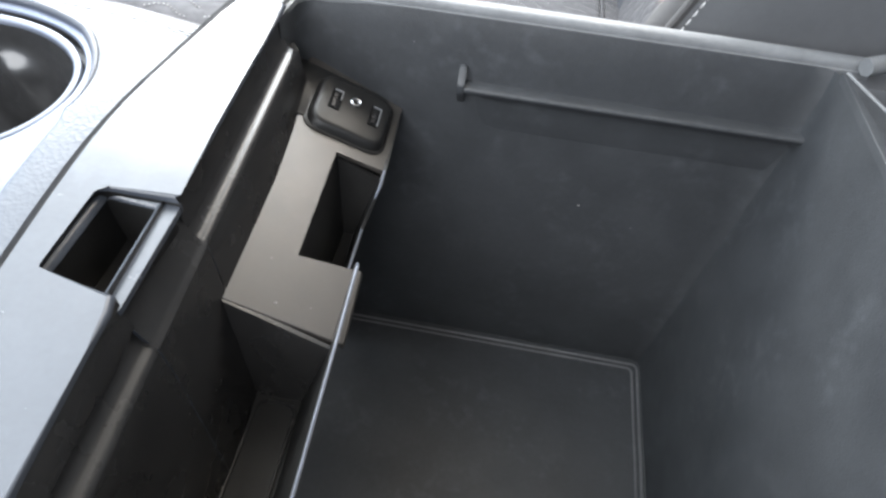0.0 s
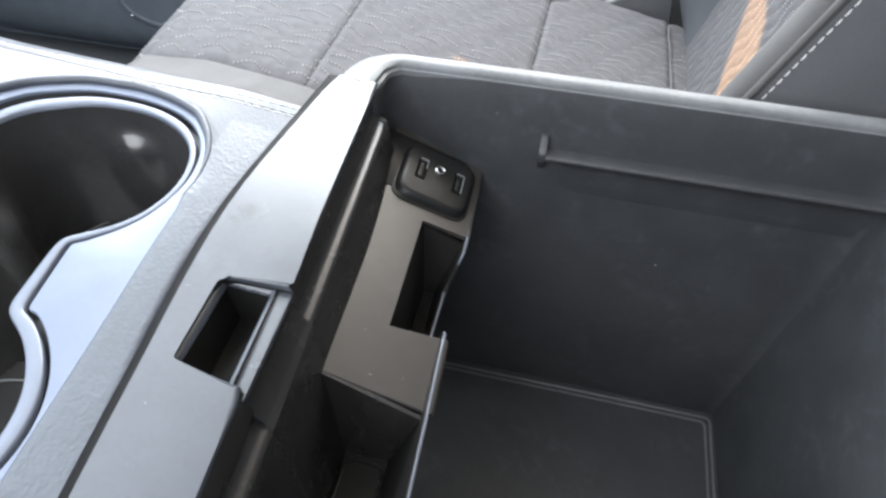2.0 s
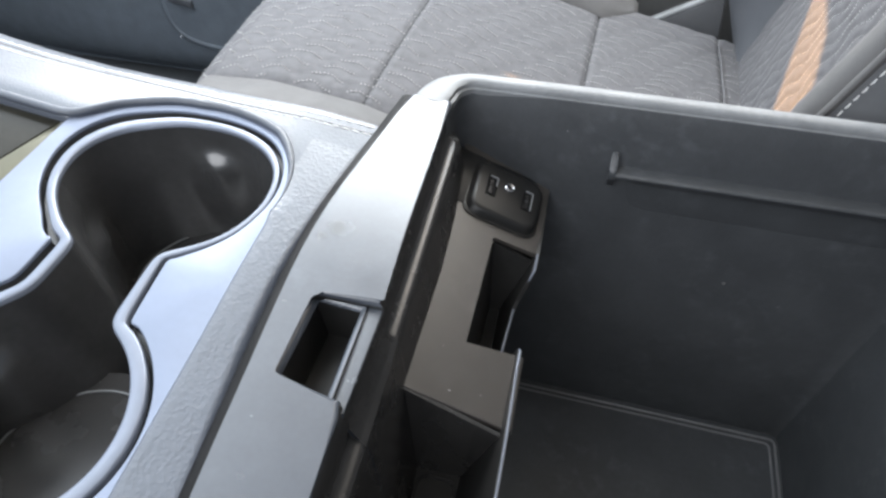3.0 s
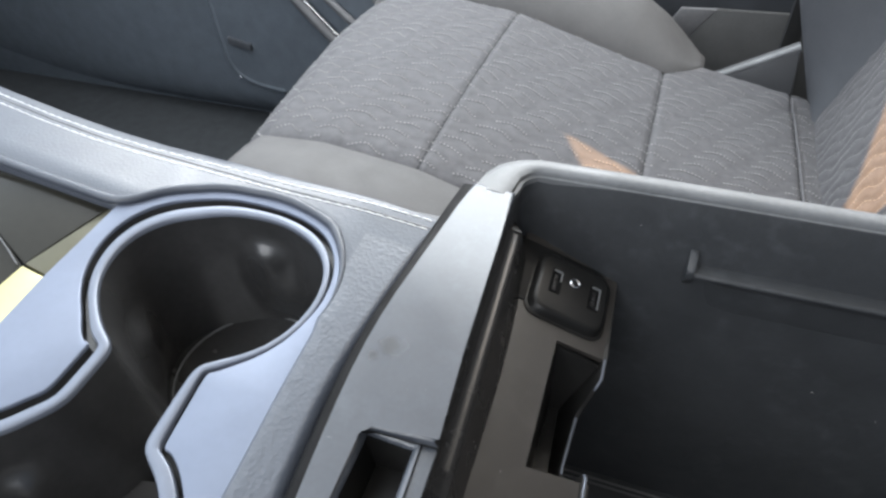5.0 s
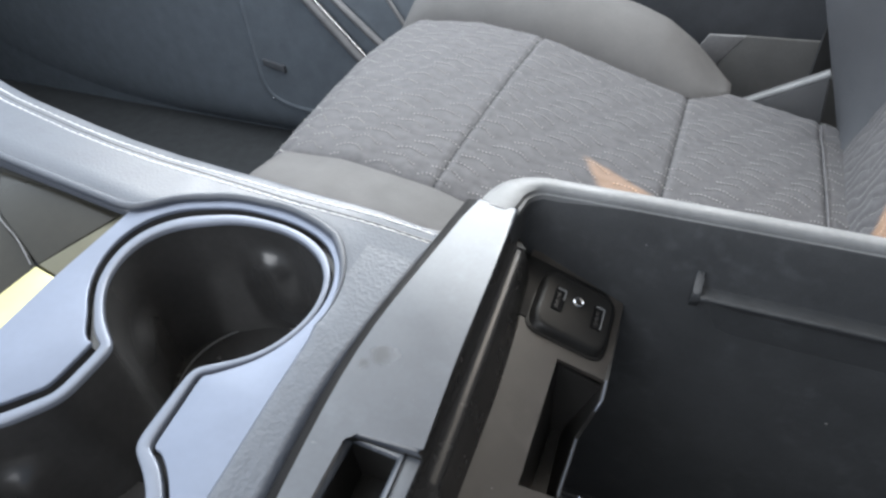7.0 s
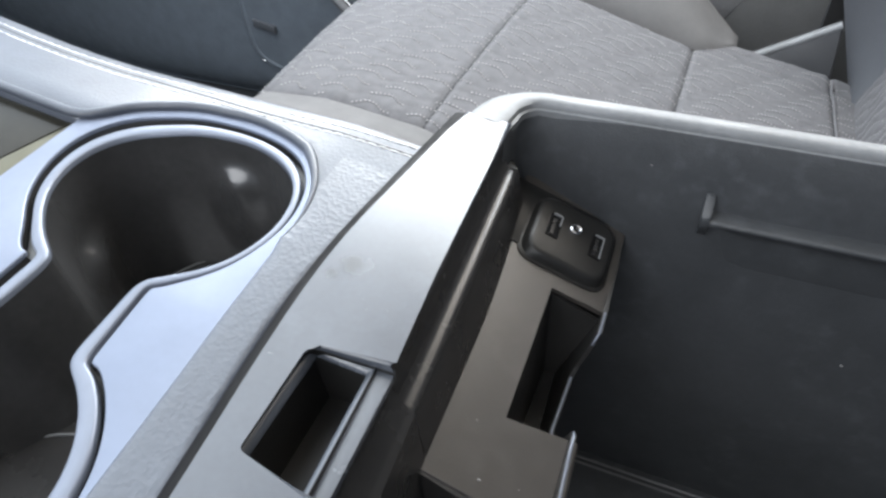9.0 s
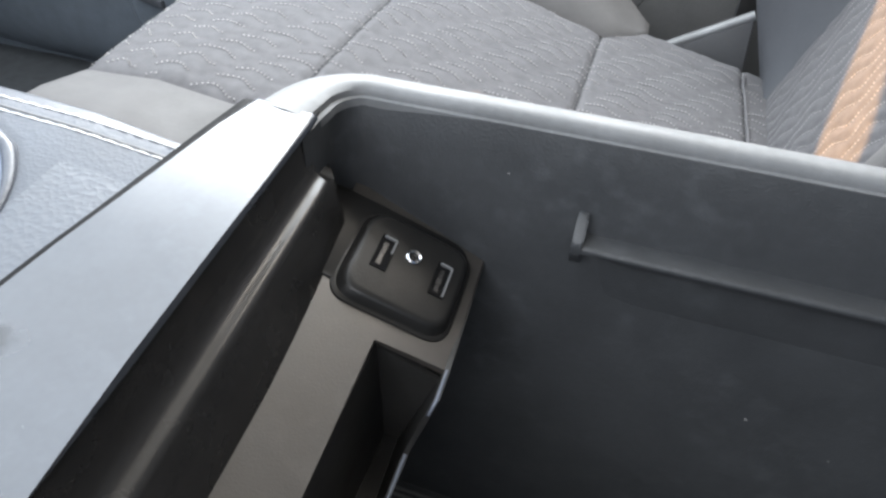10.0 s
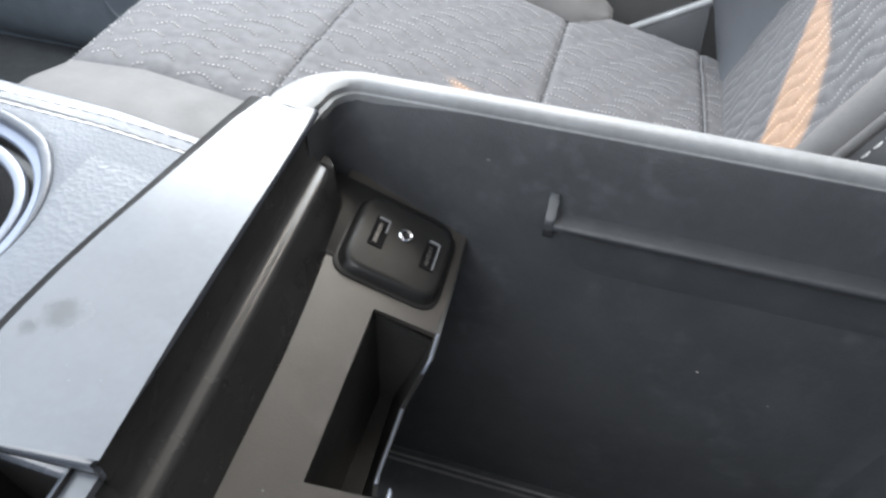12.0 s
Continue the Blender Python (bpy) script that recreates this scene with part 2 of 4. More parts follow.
def curve_through(points, n):
    """n + 1 points of a smooth open line through the points (2 or 3 numbers each)."""
    pts = [Vector((*p, 0)) if len(p) == 2 else Vector(p) for p in points]
    out = []
    m = len(pts) - 1
    for k in range(n + 1):
        s = min(k * m / n, m - 1e-9)
        i, t = int(s), s - int(s)
        p0, p1, p2, p3 = pts[max(i - 1, 0)], pts[i], pts[i + 1], pts[min(i + 2, m)]
        out.append(0.5 * (2 * p1 + (p2 - p0) * t + (2 * p0 - 5 * p1 + 4 * p2 - p3) * t * t + (3 * p1 - p0 - 3 * p2 + p3) * t ** 3))
    return [tuple(p[:len(points[0])]) for p in out]


def rounded(corners, r, n=5):
    """A closed outline with its corners rounded."""
    out = []
    m = len(corners)
    for i in range(m):
        p, a, b = Vector(corners[i]), Vector(corners[i - 1]), Vector(corners[(i + 1) % m])
        da, db = (a - p).normalized(), (b - p).normalized()
        rr = r[i] if isinstance(r, (list, tuple)) else r
        s, e = p + da * rr, p + db * rr
        for k in range(n + 1):
            t = k / n
            out.append(tuple((1 - t) ** 2 * s + 2 * t * (1 - t) * p + t * t * e))
    return out


def mix1(x, xs, ys):
    return float(np.interp(x, xs, ys))


def offset_loop(loop, d):
    """The loop pushed outwards by d(point)."""
    out, n = [], len(loop)
    for i, p in enumerate(loop):
        t = (Vector(loop[(i + 1) % n]) - Vector(loop[i - 1])).normalized()
        amount = d(p) if callable(d) else d
        out.append((p[0] + t.y * amount, p[1] - t.x * amount))
    return out


def holed_plate(name, outer, inner, top, depth, edge, mat, parent, label=""):
    """A plate with one opening, whose inner edge rolls over downwards."""
    bm = bmesh.new()
    o = [bm.verts.new((x, y, top(x, y))) for x, y in outer]
    i = [bm.verts.new((x, y, top(x, y))) for x, y in inner]
    edges = [bm.edges.new((loop[k], loop[(k + 1) % len(loop)])) for loop in (o, i) for k in range(len(loop))]
    bmesh.ops.triangle_fill(bm, use_beauty=True, edges=edges)
    for loop, pts, sgn in ((o, outer, 1), (i, inner, -1)):
        last, n = loop, len(loop)
        for shift, drop in ((edge * 0.6, edge * 0.25), (edge, edge), (edge, depth)):
            moved = offset_loop(pts, sgn * shift if loop is i else 0.0)
            ringv = [bm.verts.new((x, y, top(x, y) - drop)) for x, y in moved]
            for k in range(n):
                bm.faces.new((last[k], last[(k + 1) % n], ringv[(k + 1) % n], ringv[k]))
            last = ringv
    return part(name, bm, mat, parent, label, smooth=50)


# ---- centre console: heights of its surfaces ----
def strip_z(x, y):
    return 0.5531 - 0.143 * (x + 0.1264) + 0.014 * (y - 0.1775)


def plate_z(x, y):
    return 0.5539 - 0.160 * (x + 0.2195) + 0.080 * (y - 0.1781)


def tray_z(x, y):
    return 0.494 - 0.495 * (x + 0.0815) + 0.091 * (y - 0.1982)


console = thing("centre_console", "black plastic centre console with an open empty storage bin", "console")
NEAR = 0.0

# front frame of the bin opening, with the latch pocket cut into it
strip_left = curve_through([(-0.129, NEAR), (-0.1360, 0.060), (-0.1395, 0.094), (-0.1428, 0.125), (-0.1450, 0.155), (-0.1447, 0.185), (-0.1412, 0.222), (-0.1364, 0.2710)], 16)
pocket = [(-0.1070, 0.1372), (-0.1290, 0.1348), (-0.1312, 0.1342), (-0.1328, 0.1328), (-0.1335, 0.1308), (-0.1325, 0.0990), (-0.1318, 0.0972), (-0.1302, 0.0963), (-0.1070, 0.0958)]
strip_outline = strip_left + [(-0.1163, 0.2725), (-0.113, 0.220), (-0.110, 0.175), (-0.1081, 0.1385)] + pocket + [(-0.1052, 0.0900), (-0.1042, 0.075), (-0.0972, NEAR)]
prism("front_frame", strip_outline, strip_z, 0.0026, STRIP, console, "satin slate plastic frame bar with smudges", bevel=0.0016, segments=4)
rows = []
for y in np.linspace(NEAR, 0.0950, 8):
    e, top = mix1(y, [0.0, 0.075, 0.095], [-0.0972, -0.1042, -0.1056]), strip_z(-0.105, y)
    rows.append([(e - 0.0010, y, top - 0.0022), (e - 0.0002, y, top - 0.0040), (e + 0.0004, y, top - 0.0160)])
loft("frame_skirt", rows, GLOSSY, console, ring=False, caps=False, smooth=70)
bm = bmesh.new()
ring = [(-0.1325, 0.1340), (-0.1315, 0.0945), (-0.1085, 0.0945), (-0.1085, 0.1350)]
hi = [bm.verts.new((x, y, strip_z(x, y) - 0.0062)) for x, y in ring]
lo = [bm.verts.new((x + (0.002 if x < -0.12 else -0.001), y, 0.5270)) for x, y in ring]
bm.faces.new(lo)
for i in range(4):
    bm.faces.new((hi[i], lo[i], lo[(i + 1) % 4], hi[(i + 1) % 4]))
part("latch_pocket", bm, SOCKET_BLACK, console, "dark latch pocket", smooth=0)
mouth = offset_loop(pocket, 0.0004)
loft("pocket_edge", [[(x, y, strip_z(x, y) - 0.0020) for x, y in mouth], [(x, y, strip_z(x, y) - 0.0062) for x, y in mouth]], SOCKET_BLACK, console, ring=False, caps=False, smooth=60)
# black strip that draws the shade in the gap left of the bar
rows = []
for x, y in strip_left:
    top, w = strip_z(x, y), mix1(y, [0.20, 0.25], [0.0054, 0.0068])
    rows.append([(x + 0.0012, y, top - 0.0020), (x - 0.0002, y, top - 0.0017), (x - 0.60 * w, y, top - 0.0018), (x - 0.84 * w, y, top - 0.0024), (x - w, y, top - 0.0044), (x - w - 0.0004, y, top - 0.0300)])
loft("gap_shade", rows, BLACK, console, "black strip drawing the shaded gap beside the frame bar", ring=False, caps=False, smooth=70)
# the catch: a low frame set into the pocket, whose rear bar forms the rounded lip
catch_outer = rounded([(-0.1350, 0.1388), (-0.1350, 0.0918), (-0.1052, 0.0918), (-0.1070, 0.1392)], [0.001, 0.001, 0.0022, 0.0012], 4)
catch_inner = rounded([(-0.1336, 0.1366), (-0.1332, 0.0925), (-0.1108, 0.0932), (-0.1130, 0.1370)], [0.002, 0.001, 0.001, 0.0022], 4)
holed_plate("latch_catch", catch_outer, catch_inner, lambda x, y: strip_z(x, y) - 0.0042, 0.0026, 0.0022, STRIP, console, "satin slate latch catch")


# front wall of the bin with its moulded step, two lengths and a recess behind the latch
def wall_x(y):
    return -0.098 - 0.060 * y


def wall_foot(y):
    return mix1(y, [0.1, 0.135, 0.2, 0.24, 0.29], [-0.0985, -0.1015, -0.1022, -0.1045, -0.1085])


def front_wall(y0, y1, top, name, round_end=False):
    rows = []
    steps = [(y0 + (y1 - y0) * k / 12, 0.0) for k in range(13)]
    if round_end:
        # the step runs out into the corner of the bin
        steps = steps[:-1] + [(y1 - 0.0022, 0.0), (y1 - 0.0011, 0.10), (y1 - 0.0004, 0.32), (y1, 0.62), (y1 + 0.0003, 1.0), (y1 + 0.003, 1.12), (y1 + 0.006, 1.40), (y1 + 0.0095, 1.75), (y1 + 0.0130, 1.95), (y1 + 0.0180, 2.05)]
    for y, fade in steps:
        x, s = wall_x(y), 0.518 + 0.054 * y
        prof = [(x - 0.0032, strip_z(x, y) - 0.0018), (x - 0.0030, top - 0.0125), (x - 0.0028, s + 0.0060), (x - 0.0016, s + 0.0028), (x + 0.0001, s + 0.0011), (x + 0.0014, s + 0.0009), (x + 0.0025, s + 0.0003), (x + 0.0033, s - 0.0007), (x + 0.0036, s - 0.0020), (wall_foot(y), 0.507), (wall_foot(y) + 0.003, 0.424)]
        rows.append([(u + (min(u, x - 0.0040) - u) * min(1.0, 0.0 if k < 3 else fade if k < 8 else max(0.0, fade - 1.0)), y, z) for k, (u, z) in enumerate(prof)])
    return loft(name, rows, GLOSSY, console, ring=False, smooth=50)


front_wall(0.1395, 0.2668, 0.5525, "front_wall", round_end=True)
front_wall(NEAR, 0.0945, 0.545, "front_wall")
# recess behind the catch: one slanting face down to a crisp ledge
rows = []
for y in np.linspace(0.0950, 0.1390, 9):
    x, s = wall_x(y), 0.518 + 0.054 * y
    rows.append([(x - 0.0060, y, 0.5480), (x - 0.0055, y, s + 0.0150), (x + 0.0010, y, s + 0.0022), (x + 0.0020, y, s + 0.0008), (x + 0.0029, y, s + 0.0002), (x + 0.0036, y, s - 0.0007), (x + 0.0038, y, s - 0.0024), (wall_foot(y), y, 0.507), (wall_foot(y) + 0.003, y, 0.424)])
loft("front_wall_recess", rows, GLOSSY, console, ring=False, smooth=30)
for y in (0.0945, 0.1395):
    x, s = wall_x(y), 0.518 + 0.054 * y
    slab("wall_end", [(x - 0.0120, 0.5475), (x - 0.0034, 0.5475), (x - 0.0028, s + 0.0062), (x - 0.0014, s + 0.0030), (x + 0.0016, s + 0.0012), (x + 0.0034, s - 0.0005), (x - 0.012, s - 0.001)], "y", y - 0.0005, 0.0010, GLOSSY, console)

# bin: far wall, rear wall, near wall and floor as one moulded liner
FLOOR = 0.293


def liner_outline(t):
    """Inner outline at depth t, 0 at the rim and 1 at the floor."""
    far, rear, front = mix1(t, [0, 0.05, 0.15, 1], [0.2930, 0.2890, 0.2872, 0.2850]), 0.1505 - 0.0195 * t, -0.1165 - 0.002 * t
    return far, rear, front


rows = []
for t in (0.0, 0.04, 0.15, 0.35, 0.6, 0.85, 1.0):
    far, rear, front = liner_outline(t)
    z = 0.549 - (0.549 - FLOOR) * t
    corner = [(front, 0.262), (front, far - 0.0110), (front + 0.0006, far - 0.0080), (front + 0.0026, far - 0.0040), (front + 0.0054, far - 0.0015), (front + 0.0090, far - 0.0003), (front + 0.014, far)]
    back = [(rear - 0.006, far), (rear - 0.0018, far - 0.0018), (rear, far - 0.006)]
    rows.append([(x, y, z) for x, y in corner + [(x, far) for x in np.linspace(front + 0.03, rear - 0.012, 10)] + back + [(rear, NEAR), (rear, NEAR)]])
loft("bin_liner", rows, BIN, console, "black moulded bin walls with scuffs", ring=False, smooth=35)
prism("bin_floor", [(-0.121, NEAR), (0.1312, NEAR), (0.1312, 0.286), (-0.121, 0.286)], lambda x, y: FLOOR, 0.004, BIN, console)
for inset in (0.0022, 0.0062):
    path = [(0.1305 - inset, NEAR, FLOOR + 0.0004), (0.1305 - inset, 0.2785 - inset, FLOOR + 0.0004)]
    path += [(0.1305 - inset - 0.004 * (1 - math.cos(a)), 0.2785 - inset + 0.004 * math.sin(a), FLOOR + 0.0004) for a in (0.5, 1.0, 1.5)]
    path += [(x, 0.2825 - inset, FLOOR + 0.0004) for x in (0.08, 0.0, -0.08)]
    path += [(-0.1095 + inset - 0.007 * math.sin(a), 0.2755 - inset + 0.007 * math.cos(a), FLOOR + 0.0004) for a in (0.0, 0.4, 0.8, 1.2, 1.57)]
    path += [(-0.1165 + inset, NEAR, FLOOR + 0.0004)]
    tube("floor_bead", path, 0.0010, TRIM, console, sides=6)
slab("near_wall", [(-0.11, 0.28), (0.155, 0.28), (0.155, 0.546), (-0.10, 0.546)], "y", NEAR - 0.004, 0.004, BIN, console)

# shelf rib on the far wall with its upright end
x0, x1 = -0.0275, 0.1495
rows = []
for x, deep in ((x0, 0.0), (x0 + 0.002, 0.0), (x0 + 0.012, 0.7), (x0 + 0.022, 1.0), (0.05, 1.0), (0.12, 1.0), (x1, 1.0)):
    rows.append([(x, 0.2885, 0.5165), (x, 0.2814, 0.5160), (x, 0.2802, 0.5155), (x, 0.2797, 0.5145), (x, 0.2800, 0.5130)] + [(x, y + (0.2882 - y) * (1 - deep), z) for y, z in ((0.2843, 0.5100), (0.2852, 0.5055), (0.2857, 0.4990), (0.2866, 0.4900), (0.2882, 0.4825))])
loft("shelf_rib", rows, BIN, console, smooth=50)
slab("rib_end", rounded([(0.2890, 0.5250), (0.2862, 0.5242), (0.2796, 0.5170), (0.2798, 0.512), (0.2890, 0.500)], 0.0012, 3), "x", x0 - 0.0030, 0.0038, BIN, console, bevel=0.0008)

# rounded rim over the far wall, running into the frame at the corner
centre = curve_through([(-0.1265, 0.2685), (-0.1262, 0.277), (-0.1228, 0.2890), (-0.1125, 0.2970), (-0.095, 0.2985), (-0.03, 0.2995), (0.06, 0.3000), (0.13, 0.3000), (0.166, 0.3000)], 48)
rows = []
for i, (x, y) in enumerate(centre):
    a, b = Vector(centre[max(i - 1, 0)]), Vector(centre[min(i + 1, 48)])
    d = (b - a).normalized()
    out = Vector((-d.y, d.x))
    w = mix1(i, [0, 8, 12, 18, 48], [0.0105, 0.0105, 0.0095, 0.0066, 0.0060])
    top = mix1(i, [0, 10, 48], [0.5545, 0.5545, 0.5525])
    prof = [(-0.95, -0.0075), (-0.95, -0.0045), (-0.80, -0.0040), (-0.78, -0.0018), (-0.55, -0.0004), (-0.1, 0.0), (0.45, -0.0004), (0.85, -0.0022), (1.0, -0.006), (1.0, -0.03), (0.75, -0.03), (0.7, -0.0075)]
    row = []
    for u, v in prof:
        px, py = x + out.x * w * u, y + out.y * w * u
        blend = min(1.0, i / 11)
        row.append((px, py, (strip_z(px, py) + 0.0004) * (1 - blend) + top * blend + v))
    rows.append(row)
loft("bin_rim", rows, RIM, console, "light grey rounded bin rim", smooth=45)

# tray with the socket panel and its open slot
tray_outline = rounded([(-0.1060, 0.1350), (-0.1120, 0.2880), (-0.0612, 0.2880), (-0.0592, 0.2375), (-0.0838, 0.2345), (-0.0825, 0.1685), (-0.0552, 0.1765), (-0.0535, 0.1385)], 0.0012, 3)
prism("tray", tray_outline, tray_z, 0.0025, TRAY, console, "satin black socket tray with a cut-out", bevel=0.0005)
slab("tray_front", [(-0.1040, 0.4990), (-0.0558, 0.4750), (-0.0745, 0.424), (-0.100, 0.424)], "y", 0.1344, 0.002, GLOSSY, console)
def divider_x(y, z):
    """The divider leans in under its edge."""
    return -0.0477 - 0.0496 * y - 0.35 * max(0.0, 0.487 - 0.03 * (0.22 - y) - z)


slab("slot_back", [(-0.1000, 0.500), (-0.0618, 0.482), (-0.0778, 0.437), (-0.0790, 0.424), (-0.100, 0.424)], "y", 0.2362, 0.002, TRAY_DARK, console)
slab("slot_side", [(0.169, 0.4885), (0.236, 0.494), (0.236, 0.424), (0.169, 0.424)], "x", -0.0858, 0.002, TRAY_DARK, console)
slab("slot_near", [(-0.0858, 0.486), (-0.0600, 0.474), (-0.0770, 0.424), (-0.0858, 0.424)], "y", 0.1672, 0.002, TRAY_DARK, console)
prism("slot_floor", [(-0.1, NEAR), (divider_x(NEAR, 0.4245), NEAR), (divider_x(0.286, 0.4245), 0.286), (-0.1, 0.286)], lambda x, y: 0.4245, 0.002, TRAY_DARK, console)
prism("slot_shelf", [(-0.0850, 0.169), (divider_x(0.169, 0.437) - 0.0004, 0.169), (divider_x(0.2362, 0.437) - 0.0004, 0.2362), (-0.0850, 0.2362)], lambda x, y: 0.4370, 0.003, GLOSSY, console)
inset = rounded([(-0.0935, 0.01), (-0.0965, 0.131), (-0.0770, 0.131), (-0.0725, 0.01)], 0.006, 5)
tube("slot_floor_bead", [(x, y, 0.4250) for x, y in inset], 0.0009, GLOSSY, console, sides=6, closed=True)
# divider with a dip beside the slot
top_line = [(NEAR, 0.4765), (0.135, 0.4828), (0.1665, 0.4826), (0.1765, 0.4832), (0.1785, 0.4815), (0.1800, 0.4700), (0.1840, 0.4590), (0.1900, 0.4545), (0.1935, 0.4538), (0.2180, 0.4618), (0.2205, 0.4665), (0.2240, 0.4800), (0.2265, 0.4862), (0.2375, 0.4875), (0.2870, 0.4905)]
bm = bmesh.new()
for_side = []
for s in (-0.0009, 0.0009):
    up = [bm.verts.new((divider_x(y, z) + s, y, z)) for y, z in top_line]
    low = [bm.verts.new((divider_x(y, 0.4235) + s, y, 0.4235)) for y, z in top_line]
    for_side.append((up, low))
for up, low in for_side:
    for i in range(len(up) - 1):
        bm.faces.new((up[i], up[i + 1], low[i + 1], low[i]))
for i in range(len(top_line) - 1):
    bm.faces.new((for_side[0][0][i], for_side[0][0][i + 1], for_side[1][0][i + 1], for_side[1][0][i]))
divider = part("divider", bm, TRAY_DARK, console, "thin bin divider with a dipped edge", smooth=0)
# pale tubes draw the highlight along the divider's top, in three lengths
for lo, hi in ((-0.01, 0.1788), (0.1890, 0.2185), (0.2235, 0.2380)):
    tube("divider_highlight", [(divider_x(y, z), y, z + 0.0002) for y, z in top_line if lo < y < hi], 0.0006, LIP, divider, "pale line drawing the edge highlight", sides=6)

# socket panel: flange, raised face, two ports and a jack
SOCKET = Vector((-0.0838, 0.2618))


def on_panel(u, v, lift):
    """A place on the sloped panel: u towards the rear, v away from the driver."""
    x, y = SOCKET.x + u * 0.893 - v * 0.03, SOCKET.y + v + u * 0.12
    return Vector((x, y, tray_z(x, y))) + Vector((0.442, -0.081, 0.893)) * lift


def panel_piece(name, loops, mat, parent, label="", cap=True):
    m = len(loops[0][0])
    verts = [on_panel(u, v, h) for pts, h in loops for u, v in pts]
    faces = []
    for i in range(len(loops) - 1):
        for j in range(m):
            faces.append((i * m + j, i * m + (j + 1) % m, (i + 1) * m + (j + 1) % m, (i + 1) * m + j))
    if cap:
        faces.append(tuple((len(loops) - 1) * m + j for j in range(m)))
    return mesh_ob(name, verts, faces, mat, parent, label, 35)


def rr(w, h, r, cu=0.0, cv=0.0, n=5):
    return [(cu + u, cv + v) for u, v in rounded([(-w / 2, -h / 2), (w / 2, -h / 2), (w / 2, h / 2), (-w / 2, h / 2)], r, n)]


socket_panel = panel_piece("socket_panel", [(rr(0.045, 0.0405, 0.009), -0.001), (rr(0.045, 0.0405, 0.009), 0.0006), (rr(0.0435, 0.039, 0.009), 0.0010), (rr(0.0425, 0.038, 0.009), 0.0010), (rr(0.0418, 0.0373, 0.009), 0.0016), (rr(0.040, 0.0355, 0.0088), 0.0042), (rr(0.0375, 0.033, 0.008), 0.0052), (rr(0.035, 0.0305, 0.0067), 0.0054)], SOCKET_BLACK, console, "black plastic socket panel")
panel_piece("panel_base", [(rr(0.062, 0.0375, 0.010, -0.0105, 0.0045), -0.0005), (rr(0.062, 0.0375, 0.010, -0.0105, 0.0045), 0.0006), (rr(0.0612, 0.0367, 0.0098, -0.0105, 0.0045), 0.0009)], SOCKET_BLACK, socket_panel)
for u in (-0.0102, 0.0118):
    port = panel_piece("port", [(rr(0.0062, 0.0142, 0.0008, u, 0.001), 0.0053), (rr(0.0062, 0.0142, 0.0008, u, 0.001), 0.0059), (rr(0.0052, 0.0130, 0.0005, u, 0.001), 0.0059), (rr(0.0050, 0.0128, 0.0005, u, 0.001), 0.0056)], BLACK, socket_panel)
    panel_piece("port_shell", [(rr(0.0007, 0.0128 if u > 0 else 0.0060, 0.0003, u + 0.0024, 0.001 if u > 0 else 0.0044), 0.0056), (rr(0.0007, 0.0128 if u > 0 else 0.0060, 0.0003, u + 0.0024, 0.001 if u > 0 else 0.0044), 0.0063)], RIM, port, "steel port edge")
    panel_piece("port_shell", [(rr(0.0044, 0.0009, 0.0003, u, 0.0072), 0.0056), (rr(0.0044, 0.0009, 0.0003, u, 0.0072), 0.0063)], RIM, port, "steel port edge")
    panel_piece("port_tongue", [(rr(0.0016, 0.0095, 0.0003, u - 0.0006, 0.0), 0.0056), (rr(0.0016, 0.0095, 0.0003, u - 0.0006, 0.0), 0.0061)], GLOSSY, port)
circle = lambda r: [(r * math.cos(k * math.tau / 20) - 0.0002, r * math.sin(k * math.tau / 20) + 0.0045) for k in range(20)]
panel_piece("jack_ring", [(circle(0.0029), 0.0052), (circle(0.0029), 0.0062), (circle(0.0024), 0.0066), (circle(0.0018), 0.0062), (circle(0.0017), 0.0054)], CHROME, socket_panel, "small chrome jack ring")

# specks of lint on the tray, the walls and the rim
for x, y, z, r in ((-0.0832, 0.1433, tray_z(-0.0832, 0.1433), 0.0006), (-0.0910, 0.1620, tray_z(-0.0910, 0.1620), 0.0003), (-0.0700, 0.1480, tray_z(-0.0700, 0.1480), 0.0003), (0.0500, 0.2862, 0.4420, 0.0005), (0.0850, 0.2864, 0.4300, 0.0003), (-0.0560, 0.2892, 0.5330, 0.0003), (0.0110, 0.3000, 0.5525, 0.0006)):
    bm = bmesh.new()
    bmesh.ops.create_icosphere(bm, subdivisions=2, radius=r, matrix=Matrix.Translation((x, y, z)) @ Matrix.Diagonal((1.5, 0.7, 0.6, 1)))
    speck = part("lint_speck", bm, DOTS if z < 0.55 else SEAM, None)
    tagged(speck, "tiny pale lint speck on black plastic" if z < 0.55 else "tiny dark lint speck on the grey rim", "lint", "lint in the bin")

# cup holder plate with a figure-eight opening
CUP_A, CUP_B, CUP_R, NECK = (-0.222, 0.175), (-0.222, 0.068), 0.0435, 0.0175


